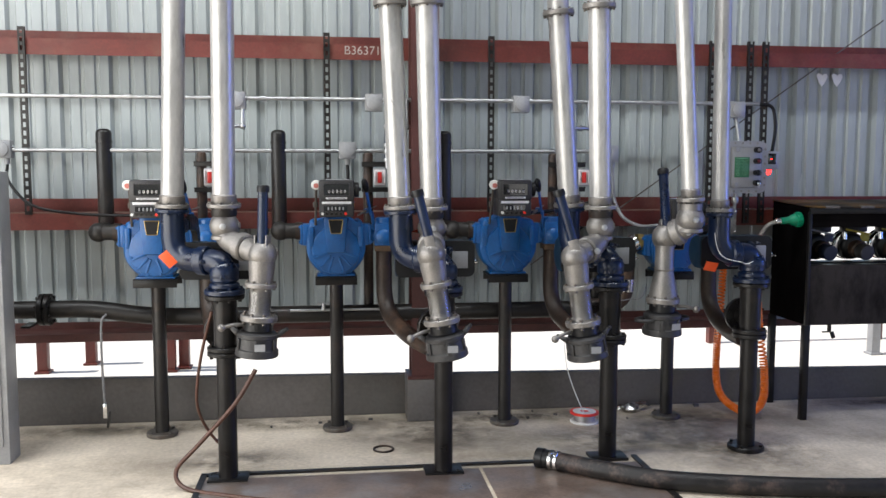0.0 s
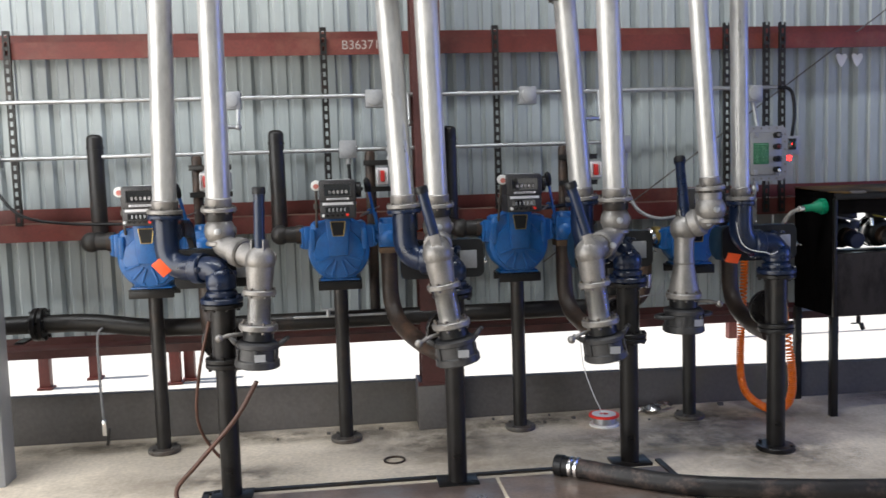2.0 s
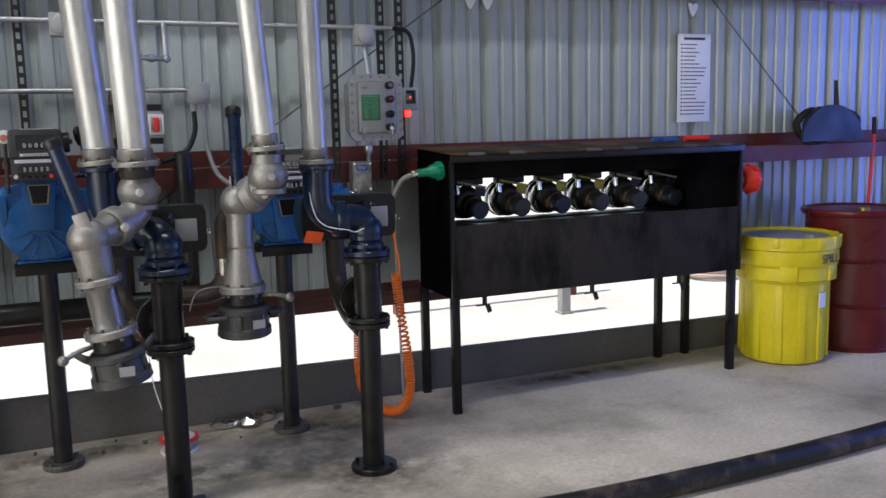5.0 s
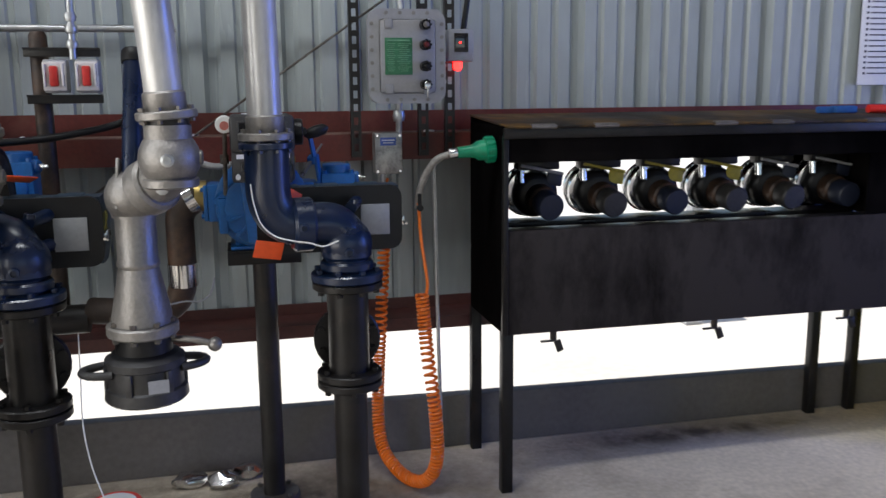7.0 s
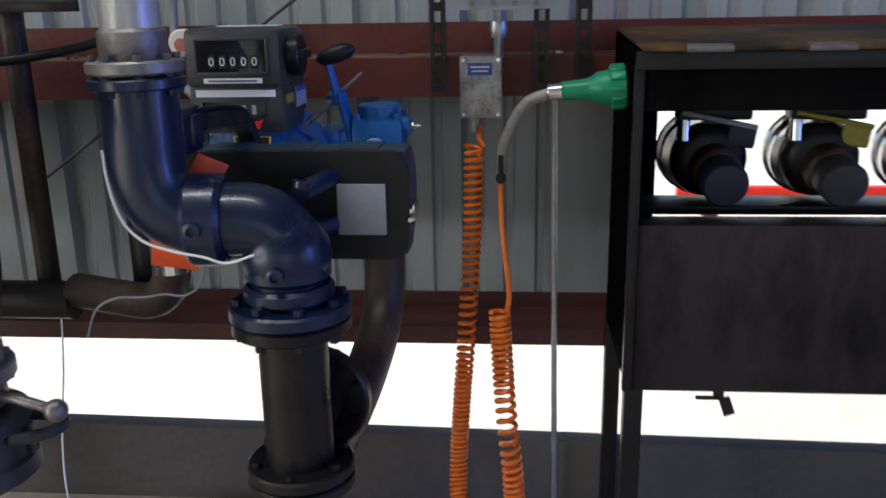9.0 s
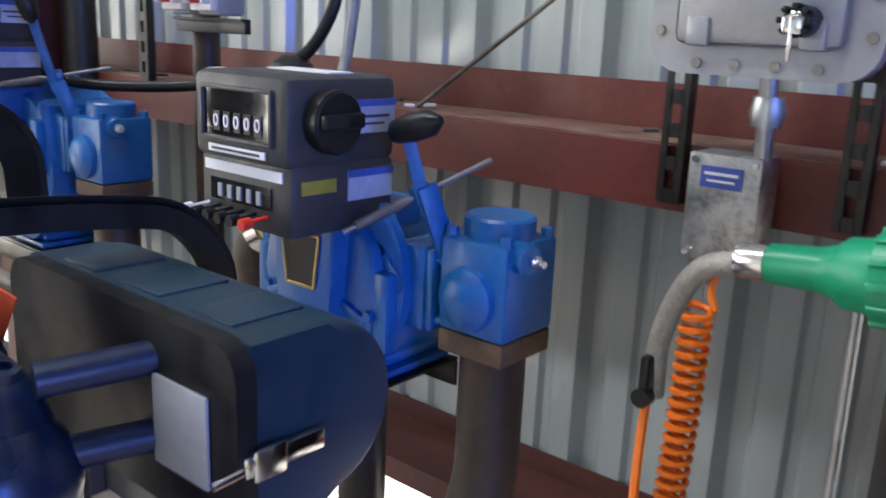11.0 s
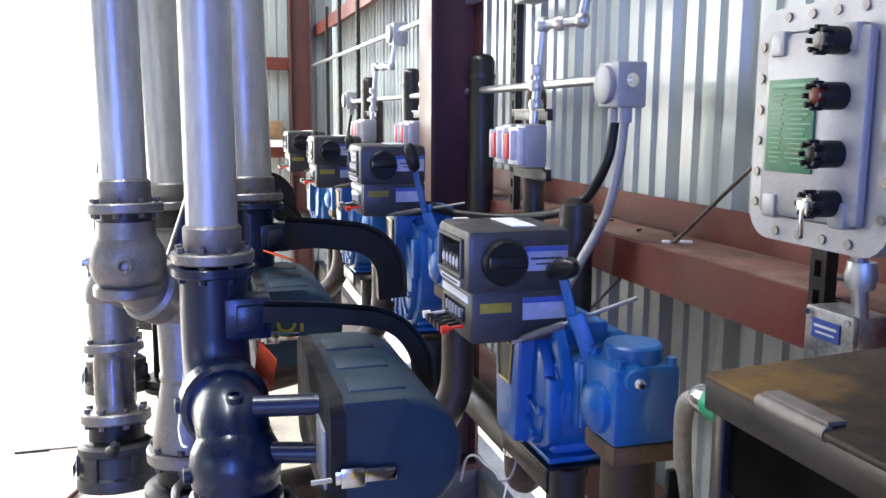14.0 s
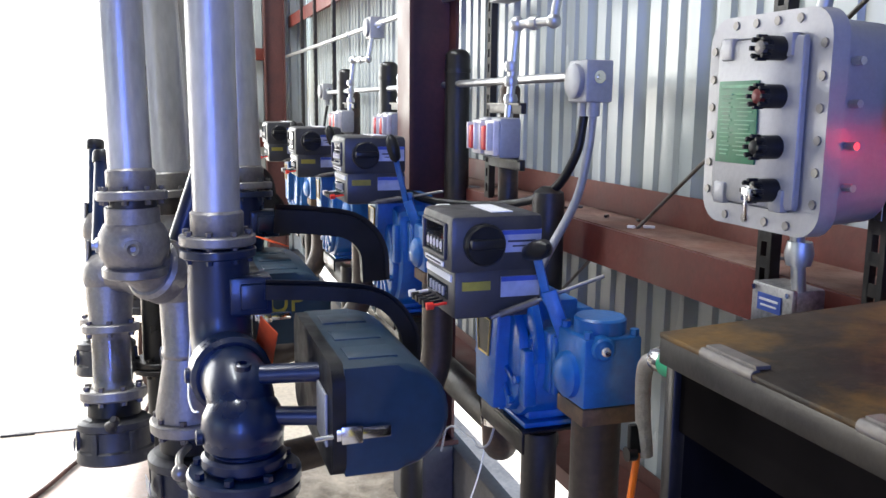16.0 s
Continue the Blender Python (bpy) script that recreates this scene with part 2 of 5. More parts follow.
def single(name, bm, material, label, category, group="", kind=""):
    return tagged(obj_from(name, bm, material), label, category, group, kind)


def box(bm, c, s, bevel=0.0, m=None, seg=2):
    vs = [bm.verts.new((c[0] + s[0] * (i - 0.5), c[1] + s[1] * (j - 0.5), c[2] + s[2] * (k - 0.5))) for i in (0, 1) for j in (0, 1) for k in (0, 1)]
    fs = [bm.faces.new([vs[i] for i in q]) for q in ((0, 1, 3, 2), (4, 6, 7, 5), (0, 4, 5, 1), (2, 3, 7, 6), (0, 2, 6, 4), (1, 5, 7, 3))]
    out = vs
    if bevel:
        es = list({e for f in fs for e in f.edges})
        r = bmesh.ops.bevel(bm, geom=es, offset=bevel, segments=seg, affect="EDGES", profile=0.5)
        out = list({v for f in r["faces"] for v in f.verts})
    if m:
        bmesh.ops.transform(bm, matrix=m, verts=out)
    return bm


def boxb(c, s, bevel=0.0, m=None):
    return box(bmesh.new(), c, s, bevel, m)


def ring_frames(pts):
    pts = [Vector(p) for p in pts]
    t = [(pts[min(i + 1, len(pts) - 1)] - pts[max(i - 1, 0)]).normalized() for i in range(len(pts))]
    n = t[0].orthogonal().normalized()
    out = []
    for i, p in enumerate(pts):
        if i:
            n = (t[i - 1].rotation_difference(t[i]) @ n)
            n = (n - t[i] * n.dot(t[i])).normalized()
        out.append((p, n, t[i].cross(n)))
    return out


def sweep(bm, pts, r, seg=16, flat=1.0):
    rs = r if isinstance(r, (list, tuple)) else [r] * len(pts)
    rings = []
    for (p, n, b), q in zip(ring_frames(pts), rs):
        rings.append([bm.verts.new(p + n * (q * math.cos(2 * math.pi * k / seg)) + b * (q * flat * math.sin(2 * math.pi * k / seg))) for k in range(seg)])
    for a, c in zip(rings, rings[1:]):
        for k in range(seg):
            bm.faces.new((a[k], a[(k + 1) % seg], c[(k + 1) % seg], c[k]))
    bm.faces.new(rings[0][::-1])
    bm.faces.new(rings[-1])
    return bm


def fillet(pts, rad, n=7):
    pts = [Vector(p) for p in pts]
    out = [pts[0]]
    for a, b, c in zip(pts, pts[1:], pts[2:]):
        u, v = (a - b), (c - b)
        d = min(rad, u.length * 0.49, v.length * 0.49)
        p, q = b + u.normalized() * d, b + v.normalized() * d
        for k in range(n + 1):
            s = k / n
            out.append(p * (1 - s) ** 2 + b * 2 * s * (1 - s) + q * s ** 2)
    out.append(pts[-1])
    return out


def spline(pts, n=8):
    p = [Vector(q) for q in pts]
    p = [p[0] * 2 - p[1]] + p + [p[-1] * 2 - p[-2]]
    out = []
    for a, b, c, d in zip(p, p[1:], p[2:], p[3:]):
        for k in range(n):
            s = k / n
            out.append(0.5 * (2 * b + (c - a) * s + (2 * a - 5 * b + 4 * c - d) * s * s + (3 * b - a - 3 * c + d) * s ** 3))
    out.append(p[-2])
    return out


def cyl(bm, a, b, r, seg=18, r2=None):
    return sweep(bm, [a, b], [r, r if r2 is None else r2], seg)


def lathe(bm, prof, m=None, seg=24):
    """prof: (radius, height) up the z axis."""
    m = m or Matrix()
    rings = [[bm.verts.new(m @ Vector((r * math.cos(2 * math.pi * k / seg), r * math.sin(2 * math.pi * k / seg), z))) for k in range(seg)] for r, z in prof]
    for a, c in zip(rings, rings[1:]):
        for k in range(seg):
            bm.faces.new((a[k], a[(k + 1) % seg], c[(k + 1) % seg], c[k]))
    bm.faces.new(rings[0][::-1])
    bm.faces.new(rings[-1])
    return bm


def axis(p, d):
    """A frame at p whose z runs along d."""
    d = Vector(d).normalized()
    return Matrix.Translation(p) @ d.to_track_quat("Z", "Y").to_matrix().to_4x4()


def ball(bm, c, r, seg=16, squash=1.0):
    return lathe(bm, [(max(r * math.sin(math.pi * k / 10), 0.0005), -r * squash * math.cos(math.pi * k / 10)) for k in range(11)], Matrix.Translation(c), seg)


def flange(bm, m, r, th, bolts=8, br=0.008, seg=28):
    c = th * 0.15
    lathe(bm, [(r - c, -th / 2), (r, -th / 2 + c), (r, th / 2 - c), (r - c, th / 2)], m, seg)
    for k in range(bolts):
        a = 2 * math.pi * (k + 0.5) / bolts
        p = Vector(((r - br * 1.7) * math.cos(a), (r - br * 1.7) * math.sin(a), 0))
        BOLTS.append((m @ Matrix.Translation(p), br, th + br * 2.6))
    return bm


def extrude_poly(bm, poly, d0, d1, plane="xz"):
    def put(u, v, d):
        return (u, d, v) if plane == "xz" else (d, u, v) if plane == "yz" else (u, v, d)
    a = [bm.verts.new(put(u, v, d0)) for u, v in poly]
    b = [bm.verts.new(put(u, v, d1)) for u, v in poly]
    n = len(poly)
    for k in range(n):
        bm.faces.new((a[k], a[(k + 1) % n], b[(k + 1) % n], b[k]))
    bm.faces.new(a[::-1])
    bm.faces.new(b)
    return bm


def rounded_rect(w, h, r, n=5):
    out = []
    for cx, cy, a0 in ((w / 2 - r, h / 2 - r, 0), (-w / 2 + r, h / 2 - r, 90), (-w / 2 + r, -h / 2 + r, 180), (w / 2 - r, -h / 2 + r, 270)):
        for k in range(n + 1):
            a = radians(a0 + 90 * k / n)
            out.append((cx + r * math.cos(a), cy + r * math.sin(a)))
    return out


def text_mesh(name, body, size, material, m, parent=None, depth=0.001):
    cu = bpy.data.curves.new(name, "FONT")
    cu.body, cu.size, cu.extrude, cu.align_x, cu.align_y = body, size, depth, "CENTER", "CENTER"
    tmp = bpy.data.objects.new(name, cu)
    scene.collection.objects.link(tmp)
    bpy.context.view_layer.update()
    me = bpy.data.meshes.new_from_object(tmp)
    bpy.data.objects.remove(tmp)
    me.materials.clear()
    me.materials.append(material)
    ob = new(name, me)
    ob.parent = parent
    ob.matrix_basis = m
    return ob


FACE_ROOM = pose(0, 0, 0, 90, 0, 0)       # flat things turned to face -y
FACE_EAST = pose(0, 0, 0, 90, 0, 90)      # flat things turned to face +x


def at(x, y, z, turn=FACE_ROOM):
    return Matrix.Translation((x, y, z)) @ turn


# ---- the building ----
X0, X1, Y0, Y1, TOP = -4.0, 9.5, -5.5, 5.84, 5.2
ground = single("ground", boxb((0, 0, -0.32), (600, 600, 0.3)), GROUND, "pale caliche ground outside the building", "ground", kind="structure")
floor = single("floor", boxb(((X0 + X1) / 2, (Y0 + Y1) / 2 + 0.05, -0.1), (X1 - X0, Y1 - Y0 + 0.2, 0.2)), CONCRETE, "stained grey concrete shop floor", "floor", kind="structure")
for name, y0, y1 in (("ceiling_south", Y0 - 0.2, 3.5), ("ceiling_north", 3.9, Y1 + 0.2)):
    single(name, boxb(((X0 + X1) / 2, (y0 + y1) / 2, TOP + 0.05), (X1 - X0 + 0.4, y1 - y0, 0.1)), ROOF, "dull grey roof underside", "ceiling", kind="structure")
single("roof_light_panel", boxb(((X0 + X1) / 2, 3.7, TOP + 0.11), (X1 - X0 + 0.4, 0.44, 0.012)), WHITE, "milky roof light strip between the roof sheets", "skylight", kind="structure")
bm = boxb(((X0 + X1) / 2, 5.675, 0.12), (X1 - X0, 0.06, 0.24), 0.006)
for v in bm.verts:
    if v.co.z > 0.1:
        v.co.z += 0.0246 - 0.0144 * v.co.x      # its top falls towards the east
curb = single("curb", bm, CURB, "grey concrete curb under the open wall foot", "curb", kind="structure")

RIB = 0.2985


def sheet_profile(n_ribs):
    """One sheet's section: (along, out) with trapezoid ribs and two shallow swages in each pan."""
    p = []
    for k in range(n_ribs):
        s = k * RIB
        p += [(s, 0.0), (s + 0.018, 0.031), (s + 0.05, 0.031), (s + 0.068, 0.0), (s + 0.12, 0.0), (s + 0.129, 0.012), (s + 0.147, 0.012), (s + 0.156, 0.0), (s + 0.212, 0.0), (s + 0.221, 0.012), (s + 0.239, 0.012), (s + 0.248, 0.0)]
    return p + [(n_ribs * RIB, 0.0)]


def sheet_mesh(name, n_ribs, z0, z1):
    bm = bmesh.new()
    prof = sheet_profile(n_ribs)
    for off in (0.0, 0.003):
        lo = [bm.verts.new((u, v + off, z0)) for u, v in prof]
        hi = [bm.verts.new((u, v + off, z1)) for u, v in prof]
        for k in range(len(prof) - 1):
            f = (lo[k], lo[k + 1], hi[k + 1], hi[k])
            bm.faces.new(f if off == 0 else f[::-1])
    me = bpy.data.meshes.new(name)
    bm.normal_update()
    bm.to_mesh(me)
    bm.free()
    me.materials.append(SHEET)
    return me


def sheet_wall(wall, spans, m):
    """spans: (start, ribs, z0, z1) along the wall's own x."""
    cache = {}
    for s, n, z0, z1 in spans:
        if (n, z0, z1) not in cache:
            cache[n, z0, z1] = sheet_mesh("wall_panel", n, z0, z1)
        ob = new("wall_panel", cache[n, z0, z1])
        ob.parent = wall
        ob.matrix_basis = m @ Matrix.Translation((s, 0, 0))


north = thing("wall_north", (0, 0, 0), "pale ribbed sheet metal wall, open at its foot", "wall", kind="structure")
spans = []
s = 3.318 - 25 * RIB
while s < 9.4:
    if 2.7 < s + 0.02 < 4.4:
        spans += [(s, 1, 1.21, 2.8)]
        if s > 4.25:
            spans += [(s, 1, 0.52, 1.21)]
        s += RIB
        spans += [(s - RIB, 1, 2.8, TOP)]
    else:
        n = 3 if not (2.7 - 2 * RIB < s + 0.02 < 2.7) else 1
        spans += [(s, n, 0.52, TOP)]
        s += RIB * n
sheet_wall(north, spans, Matrix.Translation((0, Y1, 0)))
part("wall_panel", boxb((2.835, Y1 + 0.0015, 0.865), (0.23, 0.003, 0.69)), SHEET, north)
west = thing("wall_west", (0, 0, 0), "pale ribbed sheet metal end wall beside an open door", "wall", kind="structure")
sheet_wall(west, [(4.62, 4, 0.0, TOP)], pose(X0, 0, 0, 0, 0, 90))
single("wall_west_header", boxb((X0 - 0.05, 0.4, 4.72), (0.1, 8.4, 0.96)), SHEET, "pale sheet above the open door", "wall", kind="structure")
single("wall_west_far", boxb((X0 - 0.05, -4.6, 2.6), (0.1, 1.8, 5.2)), SHEET, "pale sheet metal end wall", "wall", kind="structure")
single("wall_east_far", boxb((X1 + 0.05, -3.6, 2.6), (0.1, 4.0, 5.2)), SHEET, "pale sheet metal end wall", "wall", kind="structure")
single("wall_east_header", boxb((X1 + 0.05, 1.2, 4.4), (0.1, 5.6, 1.6)), SHEET, "pale sheet above the east door opening", "wall", kind="structure")
single("wall_east", boxb((X1 + 0.05, 4.95, 2.6), (0.1, 1.9, 5.2)), SHEET, "pale sheet metal end wall", "wall", kind="structure")
single("wall_south", boxb((-1.05, Y0 - 0.05, 2.6), (6.1, 0.1, 5.2)), SHEET, "pale sheet metal front wall", "wall", kind="structure")
single("wall_south_side", boxb((8.7, Y0 - 0.05, 2.6), (1.7, 0.1, 5.2)), SHEET, "pale sheet metal front wall", "wall", kind="structure")
single("wall_south_header", boxb((4.9, Y0 - 0.05, 4.7), (5.9, 0.1, 1.0)), SHEET, "pale sheet above the front door opening", "wall", kind="structure")


def z_girt(name, x0, x1, web, up, down, y_in, y_out, label):
    bm = bmesh.new()
    t = 0.004
    poly = [(y_in, web - down), (y_in + t, web - down), (y_in + t, web - t), (y_out, web - t), (y_out, web + up), (y_out - t, web + up), (y_out - t, web), (y_in, web)]
    extrude_poly(bm, poly, x0, x1, "yz")
    return single(name, bm, RED_STEEL_DARK if name == "girt_foot" else RED_STEEL, label, "girt", "wall girts", "structure")


z_girt("girt_upper", X0, X1, 2.345, 0.07, 0.095, 5.655, 5.836, "red oxide painted steel girt along the wall")
z_girt("girt_middle", X0, X1, 1.305, 0.085, 0.1, 5.655, 5.836, "dusty red oxide steel girt along the wall")
z_girt("girt_foot", X0, 2.9, 0.565, 0.045, 0.05, 5.655, 5.836, "red oxide steel sill girt above the open wall foot")
z_girt("girt_foot", 2.9, X1, 0.565, 0.03, 0.05, 5.655, 5.836, "red oxide steel sill girt above the open wall foot")
z_girt("girt_top", X0, X1, 3.9, 0.07, 0.095, 5.655, 5.836, "red oxide painted steel girt high on the wall")
single("girt_dust", boxb(((X0 + X1) / 2, 5.745, 1.3065), (X1 - X0, 0.165, 0.003)), DUST, "brown dust caked on top of the girt", "dust", kind="structure")
text_mesh("chalk_mark", "B36371", 0.075, CHALK, at(0.105, 5.652, 2.305), None, 0.0006)
tagged(bpy.data.objects["chalk_mark"], "white chalked piece mark on the red girt", "marking", kind="structure")


def i_column(name, x, y0, y1, w, z0, z1, label):
    bm = bmesh.new()
    t = 0.012
    box(bm, (x, y0 + t / 2, (z0 + z1) / 2), (w, t, z1 - z0))
    box(bm, (x, y1 - t / 2, (z0 + z1) / 2), (w, t, z1 - z0))
    box(bm, (x, (y0 + y1) / 2, (z0 + z1) / 2), (0.009, y1 - y0 - 2 * t, z1 - z0))
    box(bm, (x, (y0 + y1) / 2, z0 + 0.01), (w + 0.05, y1 - y0 + 0.02, 0.02))
    return single(name, bm, RED_STEEL_DARK, label, "column", kind="structure")


i_column("column", 0.475, 5.46, 5.652, 0.17, 0.27, TOP, "dark red steel column on a concrete pier")
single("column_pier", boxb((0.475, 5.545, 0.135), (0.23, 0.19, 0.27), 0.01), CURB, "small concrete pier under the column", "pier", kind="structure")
i_column("corner_column", -3.88, 5.43, 5.6, 0.12, 0.0, TOP, "dark red steel corner column")
for z in (1.29, 2.02, 3.9):
    single("end_girt", boxb((X0 + 0.06, 5.05, z), (0.1, 0.85, 0.1), 0.004), RED_STEEL, "red oxide steel girt on the end wall", "girt", "end wall girts", "structure")
for x, y in ((-2.56, 7.86), (-2.24, 8.15), (-1.49, 7.79), (-1.39, 7.9), (5.0, 7.7)):
    bm = boxb((x, y, 0.26), (0.085, 0.085, 0.86), 0.003)
    box(bm, (x, y, -0.16), (0.12, 0.12, 0.02))
    single("outside_post", bm, GREY if x > 4 else RED_STEEL, "short grey steel post standing outside the wall" if x > 4 else "short red steel post standing outside the wall", "post", "outside posts")

# floor trench covers and holes round the stand posts
for x, y, w, d in ((-0.05, 4.24, 1.42, 0.62), (1.1, 4.24, 0.84, 0.62)):
    single("trench_cover", boxb((x, y, 0.004), (w, d, 0.008), 0.002), PLATE, "worn steel trench cover plate on the floor", "floor plate", "trench covers", "structure")
bm = boxb((0.1, 4.62, 0.006), (1.75, 0.03, 0.012))
box(bm, (-0.76, 4.2, 0.006), (0.03, 0.85, 0.012))
box(bm, (1.54, 4.25, 0.006), (0.03, 0.8, 0.012))
single("trench_frame", bm, DARKPIPE, "dark steel angle frame round the trench", "floor frame", kind="structure")
for x, y in ((-0.63, 4.567), (0.47, 4.54), (1.39, 4.65)):
    single("post_sleeve", boxb((x, y, 0.008), (0.2, 0.14, 0.016), 0.002), BLACK, "black square sleeve round a stand post", "floor sleeve", "post sleeves", "structure")


def floor_stain_shade(i, x, y, a, b):
    bm = bmesh.new()
    z = 0.0022 + 0.0003 * i
    bm.faces.new([bm.verts.new((x + u * a, y + v * b, z)) for u, v in ((-1, -1), (1, -1), (1, 1), (-1, 1))])
    single("floor_stain_shade", bm, STAIN_SHADE, "dark patch on the concrete floor, soaked-in oil or painted shade under the trough", "stain", "oil stains", "structure")


# oil stains; the last patch is the hose trough's shadow painted on the floor
for i, q in enumerate(((-0.66, 4.85, 0.45, 0.25), (0.5, 5.2, 0.6, 0.4), (1.42, 4.95, 0.4, 0.35), (2.2, 4.6, 0.5, 0.35), (-0.4, 5.5, 0.9, 0.16), (1.1, 5.48, 0.9, 0.18), (2.1, 5.3, 0.6, 0.3), (-1.5, 5.5, 0.7, 0.16), (1.9, 4.95, 0.5, 0.3), (3.75, 5.52, 0.95, 0.13))):
    floor_stain_shade(i, *q)

# ---- meters ----
def flow_meter(px, py, low, group):
    """low: how much lower the register sits than on the tall meters."""
    k = thing("flow_meter", (px, py, 0), "bright blue flow meter with a black register on a pipe stand" if not low else "shorter blue flow meter with a black register on a pipe stand", "flow meter", group)
    bm = cyl(bmesh.new(), (0, 0, 0.02), (0, 0, 0.895), 0.04)
    part("stand_pipe", bm, DARKPIPE, k, "dark steel stand pipe")
    part("foot_flange", flange(bmesh.new(), Matrix.Translation((0, 0, 0.014)), 0.09, 0.024, 4, 0.009), FOOT, k, "worn bare steel foot flange")
    bm = bmesh.new()
    box(bm, (0, 0, 0.9415), (0.244, 0.19, 0.007), 0.002)
    for q in (-1, 1):
        box(bm, (0, q * 0.0915, 0.9165), (0.244, 0.007, 0.043), 0.002)
    part("support_plate", bm, BLACK, k, "black channel under the meter")
    h = 1.28 - low
    hw = 0.166 if not low else 0.15
    zs = min(1.12, h - 0.09)
    ra = 1.04 * hw
    poly = [(ra * math.cos(radians(a)), max(0.946, 0.944 + ra + ra * math.sin(radians(a)))) for a in range(180, 361, 12)]
    poly += [(hw * 0.98, h - 0.06), (hw * 0.93, h - 0.012), (hw * 0.8, h), (hw * 0.55, h - 0.02), (hw * 0.38, h + 0.02), (-hw * 0.38, h + 0.02), (-hw * 0.55, h - 0.02), (-hw * 0.8, h), (-hw * 0.93, h - 0.012), (-hw * 0.98, h - 0.06)]
    bm = extrude_poly(bmesh.new(), poly, -0.085, 0.1)
    es = [e for e in bm.edges if abs(e.verts[0].co.y - e.verts[1].co.y) < 1e-6]
    bmesh.ops.bevel(bm, geom=es, offset=0.016, segments=2, affect="EDGES", profile=0.5)
    part("meter_body", bm, BLUE, k)
    inner = [(0.86 * hw * math.cos(radians(a)), 0.946 + hw * 0.95 + 0.88 * hw * math.sin(radians(a))) for a in range(0, 360, 30)]
    bm = extrude_poly(bmesh.new(), inner, -0.105, -0.084)
    es = [e for e in bm.edges if e.verts[0].co.y < -0.1 and e.verts[1].co.y < -0.1]
    bmesh.ops.bevel(bm, geom=es, offset=0.01, segments=2, affect="EDGES", profile=0.5)
    for a in range(195, 350, 30):
        p = (hw * 0.78 * math.cos(radians(a)), -0.1, 0.946 + hw * 0.95 + hw * 0.79 * math.sin(radians(a)))
        lathe(bm, [(0.009, 0), (0.009, 0.012)], axis(p, (0, -1, 0)), 6)
    part("body_foot", box(boxb((0, 0.0, 0.952), (0.22, 0.17, 0.012), 0.003), (0, 0.005, 0.968), (0.19, 0.15, 0.02), 0.006), BLUE, k)
    bm2 = lathe(bmesh.new(), [(hw * 0.99, -0.012), (hw * 1.03, -0.008), (hw * 1.03, 0.008), (hw * 0.99, 0.012)], axis((0, -0.07, 0.95 + hw * 1.03), (0, 1, 0)), 36)
    part("cover_rim", bm2, BLUE, k)
    ec = part("end_cover", bm, BLUE, k)
    for a in (200, 228, 250, 290, 312, 340):
        q = axis((0, -0.107, 0.946 + hw * 0.95), (math.cos(radians(a)), 0, math.sin(radians(a))))
        part("cover_web", boxb((0, 0, hw * 0.52), (0.012, 0.012, hw * 0.5), 0.003, q), BLUE, ec)
    for s in (-1, 1):
        part("body_lug", boxb((s * hw * 0.86, -0.088, h - 0.1), (0.03, 0.03, 0.12), 0.006), BLUE, k)
    bm = extrude_poly(bmesh.new(), [(-0.052, h - 0.19), (0.052, h - 0.19), (0.072, h + 0.045), (-0.072, h + 0.045)], -0.135, 0.05)
    bmesh.ops.bevel(bm, geom=list(bm.edges), offset=0.007, segments=2, affect="EDGES", profile=0.5)
    part("gear_neck", bm, BLUE, k)
    nm = part("name_plate", extrude_poly(bmesh.new(), [(-0.028, h - 0.075), (0.028, h - 0.075), (0.04, h + 0.0), (-0.04, h + 0.0)], -0.138, -0.133), PLASTIC, k, "dark name plate with a pale rim")
    bm = bmesh.new()
    for a, b in (((-0.029, h - 0.077), (0.029, h - 0.077)), ((0.029, h - 0.077), (0.041, h + 0.002)), ((0.041, h + 0.002), (-0.041, h + 0.002)), ((-0.041, h + 0.002), (-0.029, h - 0.077))):
        cyl(bm, (a[0], -0.138, a[1]), (b[0], -0.138, b[1]), 0.0025, 6)
    part("plate_rim", bm, BRASS, nm)
    # side ports
    zp = 1.19 - low * 0.75
    for s in (-1, 1):
        bm = boxb((s * (hw + 0.006), 0.0, zp), (0.042, 0.125, 0.125), 0.006)
        box(bm, (s * (hw + 0.034), 0.0, zp), (0.014, 0.12, 0.12), 0.004)
        for dy in (-0.045, 0.045):
            for dz in (-0.045, 0.045):
                cyl(bm, (s * (hw - 0.006), dy, zp + dz), (s * (hw + 0.05), dy, zp + dz), 0.008, 8)
        part("port_flange", bm, BLUE, k)
    # outlet valve with round cap and lever
    vx, vz = (0.285 if not low else 0.26), zp + (0.005 if not low else 0.025)
    bm = boxb((vx, 0.0, vz - 0.005), (0.115, 0.12, 0.135), 0.007)
    ball(bm, (vx - 0.058, 0.0, vz - 0.01), 0.042, 14)
    for dx in (-0.046, 0.046):
        for dy in (-0.048, 0.048):
            cyl(bm, (vx + dx, dy, vz + 0.06), (vx + dx, dy, vz + 0.074), 0.009, 6)
    v = part("outlet_valve", bm, BLUE, k)
    part("valve_boss", lathe(bmesh.new(), [(0.046, 0.0), (0.044, 0.012), (0.032, 0.022), (0.012, 0.028)], axis((vx - 0.004, -0.058, vz - 0.02), (0, -1, 0)), 22), BLUE, v)
    part("pin_boss", lathe(bmesh.new(), [(0.022, 0.0), (0.022, 0.026), (0.018, 0.03)], axis((vx + 0.046, -0.022, vz + 0.045), (1, -0.25, 0)), 16), BLUE, v)
